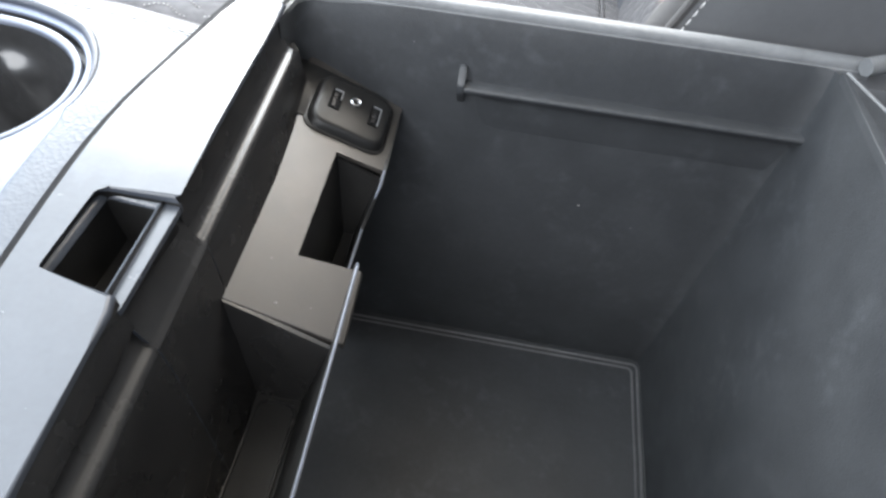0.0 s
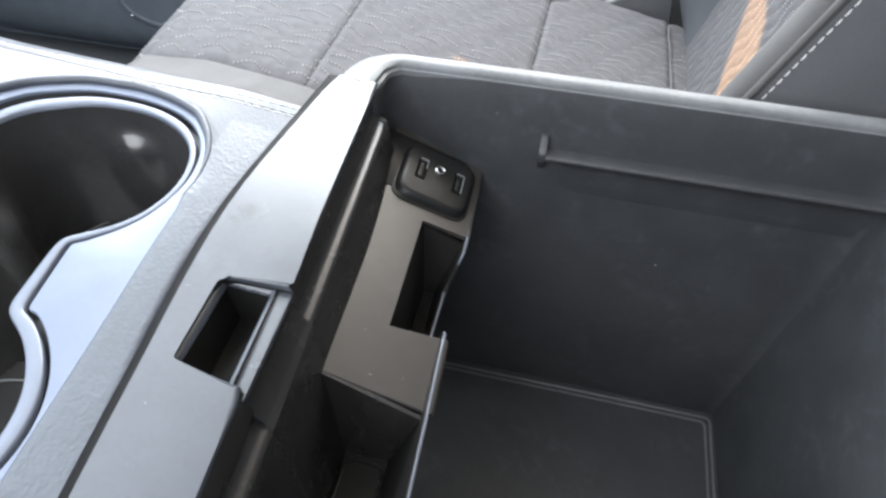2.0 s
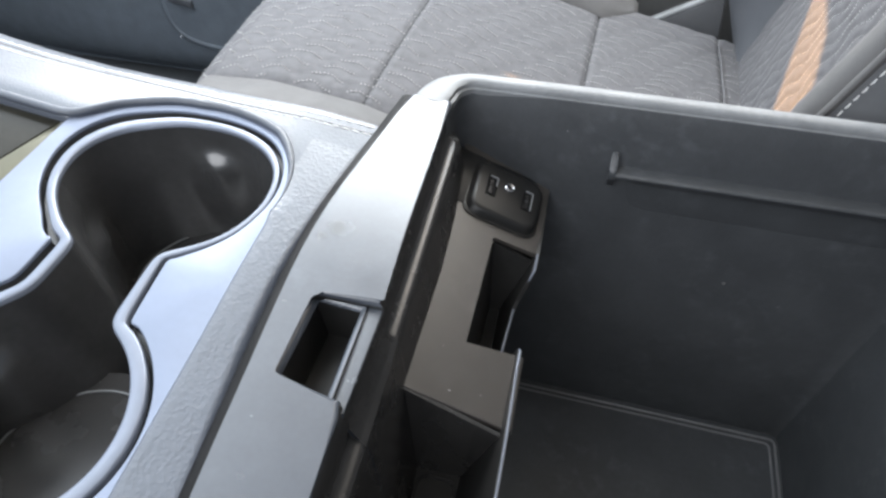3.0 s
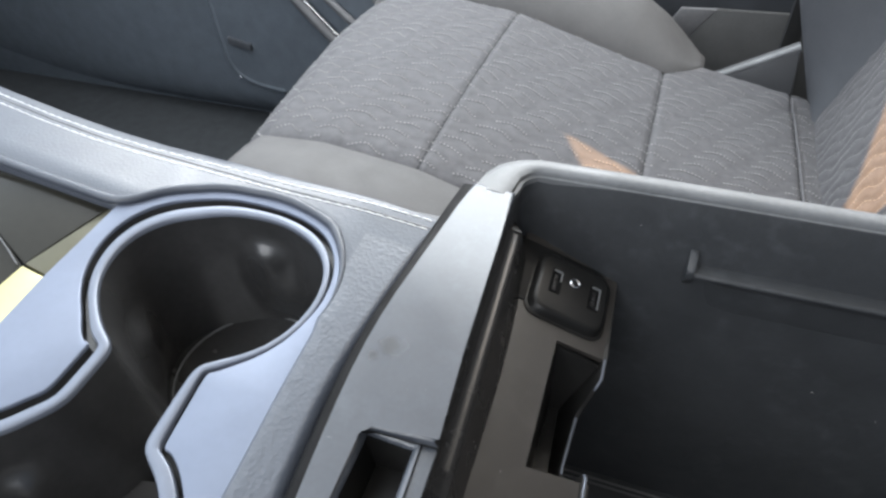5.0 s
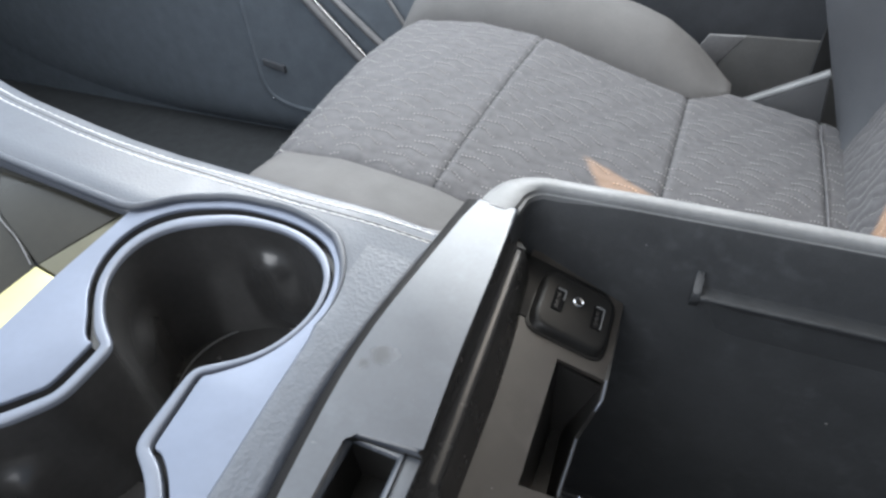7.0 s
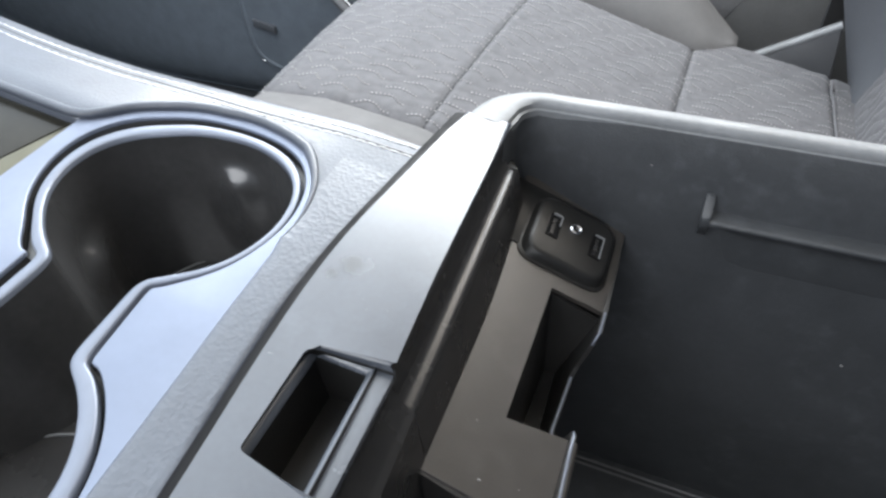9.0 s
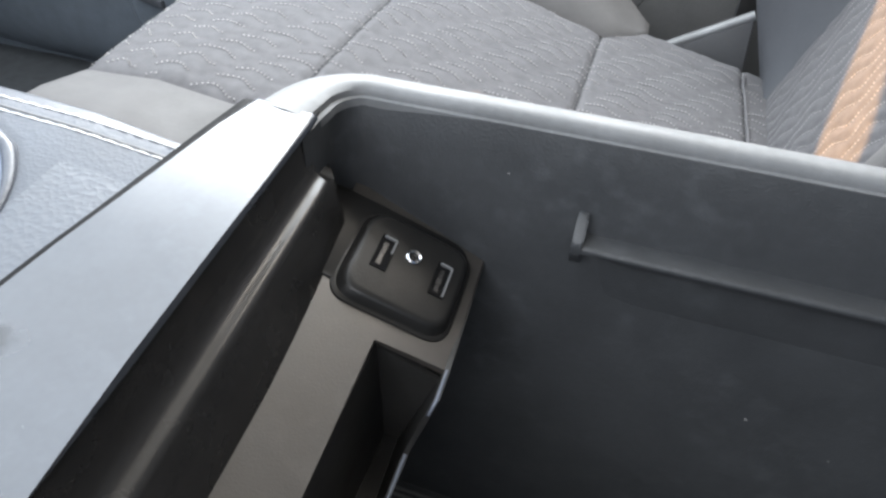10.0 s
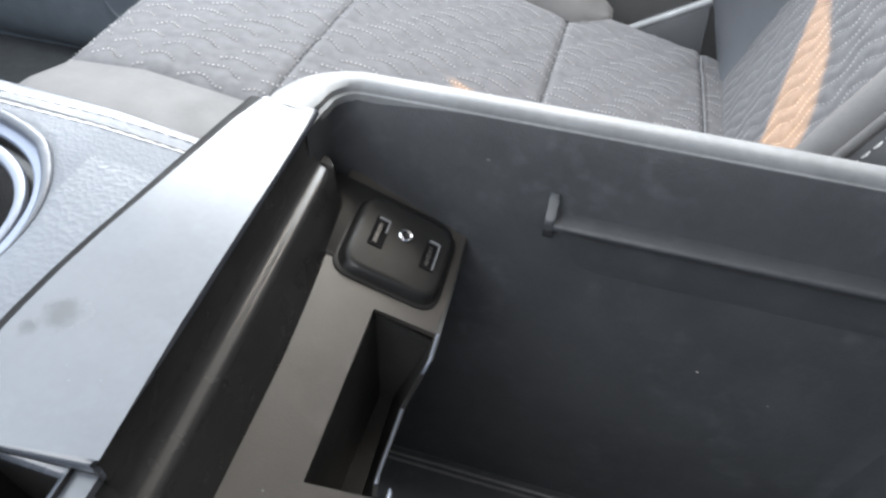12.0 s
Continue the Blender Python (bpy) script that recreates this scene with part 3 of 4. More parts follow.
def eight():
    """The outline of the two joined cup holes, each a little out of round."""
    out = []
    half = math.degrees(math.asin(NECK / CUP_R))
    swell_a = ([-113, -100, -60, -50, -35, -7, 16, 35, 48, 71, 95, 130, 150, 166, 180, 200, 218, 237, 247], [-0.003, -0.003, -0.0062, -0.0068, -0.0056, -0.0028, 0.0009, 0.0034, 0.0033, 0.0003, -0.003, -0.0034, 0, 0.0023, 0.003, 0.0025, 0.0006, -0.0002, -0.0004])
    swell_b = ([110, 114, 125, 137, 150, 180, 220, 345, 395, 430], [0.001, 0.001, -0.003, -0.005, -0.0036, 0, 0, 0, -0.0022, -0.0030])
    for c, first, swell in ((CUP_A, -90 + half, swell_a), (CUP_B, 90 + half, swell_b)):
        for k in range(41):
            a = first + (360 - 2 * half) * k / 40
            r = CUP_R + mix1(a, *swell)
            out.append((c[0] + math.cos(radians(a)) * r, c[1] + math.sin(radians(a)) * r))
    return out


hole = eight()
STEPS = [max(1, math.ceil((Vector(hole[(k + 1) % len(hole)]) - Vector(p)).length / 0.0022)) for k, p in enumerate(hole)]


def soft_loop(d):
    """The opening's outline pushed outwards by d, finely divided and with its corners rounded."""
    loop = offset_loop(hole, d)
    fine = []
    for k, p in enumerate(loop):
        q = loop[(k + 1) % len(loop)]
        fine += [(p[0] + (q[0] - p[0]) * i / STEPS[k], p[1] + (q[1] - p[1]) * i / STEPS[k]) for i in range(STEPS[k])]
    pts = np.array(fine)
    for _ in range(8):
        pts = 0.5 * pts + 0.25 * (np.roll(pts, 1, 0) + np.roll(pts, -1, 0))
    return [tuple(map(float, p)) for p in pts]


def groove_width(p):
    """Wide along the front and far sides of the opening, thin on the rear side."""
    x, y = p[0] - CUP_A[0], p[1] - CUP_A[1]
    if y > -0.030:
        a = math.degrees(math.atan2(y, x)) % 360
        a = a - 360 if a > 270 else a
        return mix1(a, [-90, -60, -30, 0, 30, 54, 78, 99, 129, 146, 160, 180, 197, 216, 235, 250], [0.0063, 0.0060, 0.0044, 0.0036, 0.005, 0.008, 0.0072, 0.0082, 0.0105, 0.0115, 0.0112, 0.009, 0.0073, 0.0066, 0.0055, 0.007])
    return 0.009 if x < 0 else mix1(y, [-0.13, -0.10, -0.06, -0.03], [0.0090, 0.0092, 0.0082, 0.0065])


cut = soft_loop(groove_width)
plate_left = [(-0.284, 0.196), (-0.285, 0.150), (-0.283, 0.10), (-0.281, NEAR)]
arc = []
for k in range(73):
    a = radians(152 - 150 * k / 72)
    g = mix1(math.degrees(a), [2, 30, 56, 75, 101, 128, 140, 152], [0.0050, 0.0095, 0.0130, 0.0103, 0.0083, 0.0110, 0.0138, 0.0175])
    arc.append((CUP_A[0] + math.cos(a) * (CUP_R + g), CUP_A[1] + math.sin(a) * (CUP_R + g)))
plate_outline = plate_left[::-1] + arc + [(-0.1725, 0.172), (-0.172, 0.14), (-0.1705, 0.10), (-0.168, NEAR)]


holed_plate("cup_holder_plate", plate_outline, cut, plate_z, 0.0016, 0.0006, BEZEL, console, "silver-blue satin cup holder plate")


def lip_width(p):
    return min(0.0062, max(0.0028, (0.55 if p[0] < CUP_A[0] or p[1] > 0.13 else 0.68) * groove_width(p)))


sections = []
for f, drop in ((1.04, 0.0008), (1.00, 0.0012), (0.93, 0.0034), (0.88, 0.0062), (0.16, 0.0066), (0.10, 0.0058), (0.02, 0.0030)):
    sections.append([(x, y, plate_z(x, y) - drop) for x, y in soft_loop(lambda p, f=f: lip_width(p) + (groove_width(p) - lip_width(p)) * f)])
loft("cup_groove", sections, WELL, console, ring=True, caps=False, smooth=60)
sections = []
for f, drop in ((1.02, 0.0040), (1.0, 0.0016), (0.94, 0.0009), (0.85, 0.0007), (0.50, 0.0006), (0.16, 0.0007), (0.06, 0.0012), (0.0, 0.0028)):
    sections.append([(x, y, plate_z(x, y) - drop) for x, y in soft_loop(lambda p, f=f: lip_width(p) * f)])
loft("cup_lip", sections, LIP, console, "smooth grey lip round the cup holders", ring=True, caps=False, smooth=60)
# the joined well below the lip, with grips swelling out of its walls
GRIPS = ((CUP_A, 91, 0.009), (CUP_A, 203, 0.021), (CUP_B, 150, 0.016), (CUP_B, 290, 0.016))


def grip(x, y, down):
    """How far the wall swells inwards at a depth below the lip."""
    most = 0.0
    for c, a, top in GRIPS:
        u = (math.degrees(math.atan2(y - c[1], x - c[0])) - a + 180) % 360 - 180
        v = (down - top) / 0.050
        if abs(u) < 60 and 0 < v < 1 and math.hypot(x - c[0], y - c[1]) < 0.055:
            rise = min(1.0, v / 0.26)
            body = rise * rise * (3 - 2 * rise) * (1 - v) ** 0.8
            most = max(most, 0.0080 * body * math.exp(-(u / (13 + 9 * v)) ** 2))
    return most


sections = []
for k in range(31):
    t = k / 30
    section = []
    for x, y in soft_loop(-0.0002 - 0.006 * t):
        c = CUP_A if y > 0.5 * (CUP_A[1] + CUP_B[1]) else CUP_B
        to = (Vector(c) - Vector((x, y))).normalized() * grip(x, y, 0.082 * t)
        section.append((x + to.x, y + to.y, plate_z(x, y) - 0.0026 - 0.082 * t))
    sections.append(section)
loft("cup_well", sections, WELL, console, "gloss black cup wells with sprung grips", ring=True, caps=False, smooth=70)
for c in (CUP_A, CUP_B):
    pts = [(c[0] + 0.046 * math.cos(k * math.tau / 40), c[1] + 0.046 * math.sin(k * math.tau / 40)) for k in range(40)]
    prism("cup_floor", pts, lambda x, y: 0.4900, 0.003, GLOSSY, console)
    tube("cup_floor_edge", [(c[0] + 0.0365 * math.cos(k * math.tau / 40), c[1] + 0.0365 * math.sin(k * math.tau / 40), 0.4903) for k in range(40)], 0.0006, RIM, console, sides=6, closed=True)


# leather round the plate: a pad with a rolled edge to the bin, and a long arm along the far side
def leather_z(x, y):
    lift = 0.0 if x > -0.30 else 0.15 * (x + 0.30) ** 2
    return plate_z(x, y) + 0.0012 + lift


far_edge = lambda x: mix1(x, [-0.62, -0.50, -0.41, -0.36, -0.33, -0.25, -0.18, -0.144], [0.285, 0.262, 0.2465, 0.2425, 0.2415, 0.2438, 0.2450, 0.2462])


def arm_z(x, y):
    """The arm falls away towards its far edge."""
    s = max(0.0, (y - 0.205) / 0.04)
    shoulder = 60.0 * max(0.0, y - far_edge(x) + 0.001) ** 2
    return leather_z(x, y) - mix1(x, [-0.45, -0.30, -0.22, -0.18], [0.011, 0.009, 0.004, 0.0]) * min(s, 1.2) - shoulder


def covered(name, loop, step, top, rolls, mat, parent, label="", wide=0, widen=1.0):
    """A soft cover over a closed outline, filled with fine triangles, whose edge rolls down."""
    xs, ys = [p[0] for p in loop], [p[1] for p in loop]
    inside = []
    for x in np.arange(min(xs) + step / 2, max(xs), step):
        for y in np.arange(min(ys) + step / 2, max(ys), step):
            odd = False
            for (ax, ay), (bx, by) in zip(loop, loop[1:] + loop[:1]):
                if (ay > y) != (by > y) and x < ax + (y - ay) / (by - ay) * (bx - ax):
                    odd = not odd
            if odd and min((x - ax) ** 2 + (y - ay) ** 2 for ax, ay in loop) > (step * 0.6) ** 2:
                inside.append((x, y))
    n = len(loop)
    pts, _, tris, *_ = delaunay_2d_cdt([Vector(p) for p in loop + inside], [(k, (k + 1) % n) for k in range(n)], [], 1, 1e-7)
    verts = [(p.x, p.y, top(p.x, p.y)) for p in pts]
    faces = [tuple(t) for t in tris]
    last = list(range(n))
    broad = [1 + (widen - 1) * min(1.0, max(0, wide - k) / 6) for k in range(n)]
    for out, drop in rolls:
        ring_pts = [(p[0] + (q[0] - p[0]) * b, p[1] + (q[1] - p[1]) * b) for p, q, b in zip(loop, offset_loop(loop, out), broad)]
        first = len(verts)
        verts += [(x, y, top(*p) - drop * (b if drop < 0.01 else 1)) for (x, y), p, b in zip(ring_pts, loop, broad)]
        faces += [(last[k], last[(k + 1) % n], first + (k + 1) % n, first + k) for k in range(n)]
        last = list(range(first, first + n))
    return mesh_ob(name, verts, faces, mat, parent, label, 75)


bin_side = curve_through([(-0.1423, NEAR), (-0.1503, 0.060), (-0.1547, 0.094), (-0.1581, 0.125), (-0.1590, 0.155), (-0.1567, 0.185), (-0.1522, 0.222), (-0.1484, 0.241), (-0.1479, 0.2452)], 90)
far_side = [(x, far_edge(x) + mix1(x, [-0.45, -0.40, -0.36, -0.29, -0.20, -0.149], [0.003, 0.003, 0.005, 0.0055, 0.003, 0.0005])) for x in np.linspace(-0.149, -0.62, 170)]
trim_side = [(x, 0.1965) for x in np.linspace(-0.62, -0.285, 40)]
round_cup = []
for k, (x, y) in enumerate(arc):
    out = Vector((x - CUP_A[0], y - CUP_A[1])).normalized() * mix1(k / 3, [0, 2, 6, 18, 24], [0.0015, 0.0025, 0.0030, 0.0030, 0.0012])
    round_cup.append((x + out.x, y + out.y))
cup_side = [(p[0] + 0.0014, p[1]) for p in curve_through([(-0.1725, 0.170), (-0.172, 0.14), (-0.1705, 0.10), (-0.168, NEAR)], 16)]
cover = covered("leather_cover", bin_side + far_side + trim_side + round_cup + cup_side, 0.004, arm_z, ((0.0005, 0.0001), (0.0010, 0.0004), (0.0015, 0.0010), (0.0019, 0.0018), (0.0022, 0.0030), (0.0023, 0.0045), (0.0023, 0.020)), LEATHER, console, "grained charcoal leather with twin pale stitching", len(bin_side), 2.0)
# the padded edge beside the bin has a coarser grain than the stretched arm
cover.data.materials.append(LEATHER_PAD)
for face in cover.data.polygons:
    face.material_index = int(face.center.x > -0.1745 and face.center.y < 0.226)
# dark rolled edge between the leather and the plate, round the far side of the cup
bead = [(0.4 * p[0] + 0.6 * q[0], 0.4 * p[1] + 0.6 * q[1]) for p, q in zip(arc, round_cup)]
edge_line = [(x, 0.1962) for x in np.linspace(-0.60, -0.292, 40)] + curve_through([(-0.2885, 0.1964), (-0.281, 0.1990), bead[4]], 6) + bead[5:]
tube("leather_roll", [(x, y, leather_z(x, y) + 0.0002 - 0.0006 * min(1.0, max(0.0, (k - 40) / 10))) for k, (x, y) in enumerate(edge_line)], [0.0022 if k < 90 else max(0.0005, 0.0022 * (len(edge_line) - k) / (len(edge_line) - 90)) for k in range(len(edge_line))], LEATHER, console, "rolled leather edge", sides=12)
slab("leather_side", [(x, 0.10) for x in (-0.146, -0.62)] + [(x, arm_z(x, far_edge(x)) - 0.012) for x in np.linspace(-0.62, -0.146, 24)], "y", 0.2500, 0.003, LEATHER, console)
stitch_lines = []
for near_pad, along_arm in ((0.0014, 0.0030), (0.0072, 0.0098)):
    line = []
    for x in np.linspace(-0.149, -0.61, 120):
        y = far_edge(x) - mix1(x, [-0.30, -0.17], [along_arm, near_pad])
        line.append((x, y, arm_z(x, y) + 0.0001))
    stitch_lines.append(line)
dashes("arm_stitching", stitch_lines, 0.0050, 0.0003, 0.0005, THREAD, console, "pale thread", lift=0.0004)
tube("arm_seam", [(x, far_edge(x) - 0.0060, arm_z(x, far_edge(x) - 0.0060) - 0.0003) for x in np.linspace(-0.147, -0.61, 60)], 0.0007, DARK_VINYL, console, sides=6)

# selector side: dark gloss panel, pale gold strip, grey edge panel
panel_front = lambda x, y: plate_z(x, y) - 0.003
prism("gold_strip", [(-0.302, 0.120), (-0.3000, 0.1535), (-0.2855, 0.1520), (-0.2842, 0.10), (-0.2825, NEAR), (-0.312, NEAR)], panel_front, 0.004, GOLD, console, "pale gold metal trim strip", bevel=0.0006)
prism("edge_panel", [(-0.2996, 0.1545), (-0.2885, 0.1952), (-0.2838, 0.1952), (-0.2852, 0.1530)], panel_front, 0.004, KHAKI, console, "dull khaki trim panel", bevel=0.0004)
prism("edge_panel", [(-0.3000, 0.1545), (-0.3395, 0.1705), (-0.365, 0.190), (-0.365, 0.1955), (-0.2888, 0.1955)], panel_front, 0.005, PIANO, console, bevel=0.0006)
prism("selector_panel", [(-0.3012, 0.1545), (-0.3395, 0.1720), (-0.366, 0.193), (-0.42, 0.200), (-0.42, NEAR), (-0.313, NEAR)], lambda x, y: plate_z(x, y) - 0.006, 0.005, PIANO, console, "gloss black selector panel", bevel=0.0006)
tube("chrome_edge", curve_through([(-0.301, 0.1525, 0.563), (-0.319, 0.1615, 0.566), (-0.3405, 0.170, 0.570), (-0.365, 0.190, 0.577)], 12), 0.00025, TRIM, console, "thin bright edge")
# body of the console down to the floor
slab("console_side", [(-0.60, 0.08), (0.19, 0.08), (0.19, 0.535), (-0.135, 0.535), (-0.145, 0.50), (-0.60, 0.50)], "y", 0.2995, 0.004, DARK_VINYL, console)
slab("console_side", [(-0.60, 0.08), (0.19, 0.08), (0.19, 0.53), (-0.135, 0.53), (-0.60, 0.53)], "y", NEAR - 0.010, 0.004, DARK_VINYL, console)
slab("console_back", [(NEAR, 0.08), (0.30, 0.08), (0.30, 0.53), (NEAR, 0.53)], "x", 0.185, 0.005, BIN, console)
# hinge deck behind the bin
prism("hinge_deck", [(0.151, NEAR), (0.186, NEAR), (0.186, 0.286), (0.151, 0.286)], lambda x, y: 0.515, 0.006, GLOSSY, console, bevel=0.0012)
prism("rear_wall_edge", [(0.1503, NEAR), (0.1690, NEAR), (0.1690, 0.2350), (0.1525, 0.2870), (0.1503, 0.2870)], lambda x, y: 0.5508, 0.03, BIN, console, bevel=0.0006)
tube("rear_wall_bead", [(0.1690, NEAR, 0.5508), (0.1690, 0.2350, 0.5508), (0.1525, 0.2870, 0.5508)], 0.0009, RIM, console)
tube("hinge_bar", [(0.1600, 0.2900, 0.5535), (0.1700, 0.2945, 0.5545), (0.2050, 0.3010, 0.5545)], 0.0045, RIM, console, "pale hinge bar")
box("hinge_block", (0.158, 0.288, 0.52), (0.205, 0.314, 0.5450), DARK_VINYL, console, bevel=0.006)

# ---- passenger seat ----
seat = thing("passenger_seat", "grey cloth passenger seat with wavy stitched inserts", "car seat")


def cushion_z(x):
    return mix1(x, [-0.445, -0.43, -0.415, -0.385, -0.31, -0.23, -0.06, 0.08, 0.14], [0.36, 0.415, 0.440, 0.455, 0.459, 0.449, 0.3965, 0.3665, 0.352])


def seam_dip(x):
    return -0.0028 * sum(math.exp(-((x - s) / 0.0028) ** 2) for s in (-0.232, -0.061, 0.082))


ROW = 0.0140


def wave(along, across):
    """Distance in rows, so that whole numbers are stitched lines."""
    lilt = 0.85 + 0.15 * math.sin(along * 19 + across * 33)
    return (across + 0.0044 * lilt * math.sin(along * math.tau / 0.044 - across * 88 + 0.5 * math.sin(across * 31)) + 0.0006 * math.sin(along * math.tau / 0.0205 + across * 83) + 0.0020 * math.sin(along * 23 + across * 41) - 0.06 * along) / ROW


def quilt(along, across):
    w = wave(along, across)
    return 0.0011 * abs(math.sin(math.pi * w)) ** 0.8 * (0.6 + 0.4 * math.cos(along * math.tau / 0.044 - across * 88))


def front_slant(x, y):
    """The front edge draws back towards the console side."""
    return 0.032 * max(0.0, 1 - (y - 0.33) / 0.30) * min(1.0, max(0.0, (-0.32 - x) / 0.11))


def cushion_point(x, y):
    edge = 0.004 * math.exp(-min(abs(y - 0.413), abs(y - 0.735)) / 0.006)
    return Vector((x + front_slant(x, y), y, cushion_z(x) + quilt(x, y) + seam_dip(x) - edge + 0.004 * math.sin(math.pi * (y - 0.41) / 0.33)))


def sheet(name, place, us, vs, mat, parent, label=""):
    n = len(vs)
    verts = [place(u, v) for u in us for v in vs]
    faces = [(i * n + j, i * n + j + 1, (i + 1) * n + j + 1, (i + 1) * n + j) for i in range(len(us) - 1) for j in range(n - 1)]
    return mesh_ob(name, verts, faces, mat, parent, label, 60)


for name, a, b in (("cushion_insert", -0.440, -0.232), ("cushion_insert", -0.232, -0.061), ("cushion_insert", -0.061, 0.082), ("cushion_insert", 0.082, 0.135)):
    far = 0.735 if b < -0.05 else 0.772
    sheet(name, cushion_point, np.linspace(a, b, int((b - a) / 0.0024)), np.linspace(0.413, far, int((far - 0.413) / 0.0024)), FABRIC, seat, "grey cloth with wavy quilted stitching")
lines = []
for row in range(-6, 40):
    line = []
    for x in np.linspace(-0.43, 0.10, 230):
        y = 0.40 + row * ROW
        for _ in range(10):
            y -= (wave(x, y) - (31 + row)) * ROW * 0.7
        shown = math.cos(x * math.tau / 0.044 - y * 88 + 0.5 * math.sin(y * 31) + 0.8) > -0.85
        if shown and 0.416 < y < (0.732 if x < -0.05 else 0.765):
            line.append(cushion_point(x, y) + Vector((0, 0, 0.0009)))
        elif line:
            lines.append(line)
            line = []
    if line:
        lines.append(line)
dashes("insert_stitching", lines, 0.0015, 0.0020, 0.0016, DOTS, seat, "pale dotted stitching", lift=0.0005)
for x in (-0.232, -0.061):
    dashes("cross_seam", [[cushion_point(x, y) + Vector((0, 0, 0.0006)) for y in np.linspace(0.414, 0.735, 120)]], 0.0046, 0.0008, 0.0022, SEAM, seat, "dark seam thread")
tube("piping", [cushion_point(0.082, y) + Vector((0, 0, 0.004)) for y in np.linspace(0.413, 0.76, 60)], 0.0016, FABRIC, seat)


def bolster(name, seam_y, crest_y, outer_y, height, taper, mat, end=0.10):
    rows = []
    for x in np.linspace(-0.445, end, 54):
        z = cushion_z(x)
        h = height * taper(x)
        sgn = 1 if outer_y > seam_y else -1
        k = min(1.0, max(0.0, (x + 0.063) / 0.045)) if sgn > 0 else 0.0
        seam, crest, edge = seam_y + 0.037 * k * k, crest_y - 0.008 * k, outer_y - 0.045 * k * k
        row = [(x, seam, z - 0.004), (x, seam + sgn * 0.004, z + 0.001 + 0.10 * h), (x, seam + (crest - seam) * 0.3, z + 0.45 * h), (x, seam + (crest - seam) * 0.65, z + 0.85 * h), (x, crest, z + h),
               (x, crest + (edge - crest) * 0.45, z + 0.80 * h - 0.004), (x, crest + (edge - crest) * 0.8, z + 0.25 * h - 0.014), (x, edge, z - 0.045), (x, edge, 0.22)]
        rows.append([(px + front_slant(px, py), py, pz) for px, py, pz in row])
    rows.append([(px + 0.002, py, min(pz, 0.36)) for px, py, pz in rows[-1]])
    return loft(name, rows, mat, seat, "plain grey vinyl side bolster", ring=False, smooth=70)


bolster("near_bolster", 0.413, 0.350, 0.315, 0.010, lambda x: mix1(x, [-0.445, -0.38, -0.30, -0.20, 0.1], [0.3, 1.2, 0.4, -0.3, -0.6]), VINYL)
bolster("far_bolster", 0.735, 0.800, 0.870, 0.050, lambda x: mix1(x, [-0.445, -0.37, -0.13, -0.10, -0.069, -0.041, -0.028, -0.018], [0.3, 1, 1, 0.95, 0.66, 0.24, 0.07, 0.0]), VINYL, end=-0.018)
box("seat_base", (-0.38, 0.33, 0.06), (0.12, 0.84, 0.34), DARK_VINYL, seat, bevel=0.02)
slab("cushion_front", [(0.32, 0.2), (0.86, 0.2), (0.86, 0.40), (0.32, 0.40)], "x", -0.437, 0.02, VINYL, seat, bevel=0.008)


# backrest
def back_x(z, y):
    return 0.108 + 0.30 * (z - 0.355) - 0.010 * math.sin(math.pi * min(max((y - 0.42) / 0.36, 0), 1))


def back_wave(z, y):
    return 0.0040 * math.sin(z * math.tau / 0.044 - y * 88) + 0.0012 * math.sin(z * math.tau / 0.0215 + y * 57) + 0.18 * (z - 0.35)


def back_point(z, y):
    q = 0.0022 * abs(math.sin(math.pi * (y + back_wave(z, y)) / ROW)) ** 0.7
    return Vector((back_x(z, y) - q, y, z))


sheet("back_insert", back_point, np.linspace(0.335, 1.15, 260), np.linspace(0.41, 0.725, 130), FABRIC, seat, "grey cloth backrest with wavy quilting")
lines = []
for row in range(-2, 38):
    line = []
    for z in np.linspace(0.36, 0.80, 160):
        y = (row * ROW + 0.40)
        for _ in range(6):
            y -= 0.8 * (y + back_wave(z, y) - (row + 31) * ROW)
        if 0.415 < y < 0.722:
            line.append(back_point(z, y) + Vector((-0.0006, 0, 0.0002)))
    if len(line) > 2:
        lines.append(line)
dashes("back_stitching", lines, 0.0014, 0.0014, 0.0011, DOTS, seat, "pale dotted stitching", lift=0.0005, across=(0, 1, 0), facing=(-1, 0, 0.3))
rows = []
for z in np.linspace(0.33, 1.15, 42):
    c = mix1(z, [0.33, 0.361, 0.42, 0.48, 0.527, 1.15], [0.105, 0.095, 0.070, 0.050, 0.0635, 0.3127])
    b = back_x(z, 0.44)
    rows.append([(b + 0.004, 0.446, z), (c + 0.060, 0.412, z), (c + 0.030, 0.388, z), (c + 0.010, 0.366, z), (c + 0.002, 0.352, z), (c, 0.345, z), (c + 0.004, 0.3385, z), (c + 0.011, 0.335, z), (c + 0.013, 0.3358, z), (c + 0.015, 0.3348, z), (c + 0.05, 0.332, z), (c + 0.16, 0.322, z), (c + 0.30, 0.320, z)])
loft("back_bolster", [r[:9] for r in rows], VINYL, seat, "plain grey vinyl back bolster", ring=False, smooth=70)
loft("back_side", [r[8:] for r in rows], DARK_VINYL, seat, "dark vinyl backrest side", ring=False, smooth=70)
tube("bolster_piping", [(r[8][0] - 0.0040, 0.3352, r[8][2]) for r in rows], 0.0022, VINYL, seat)
dashes("bolster_stitching", [[(r[9][0] + 0.0010, 0.3346, r[9][2]) for r in rows]], 0.0040, 0.0014, 0.0009, THREAD, seat, "bold pale stitching", lift=0.0007, across=(0.92, 0, -0.38), facing=(0, -1, 0))
far_rows = []
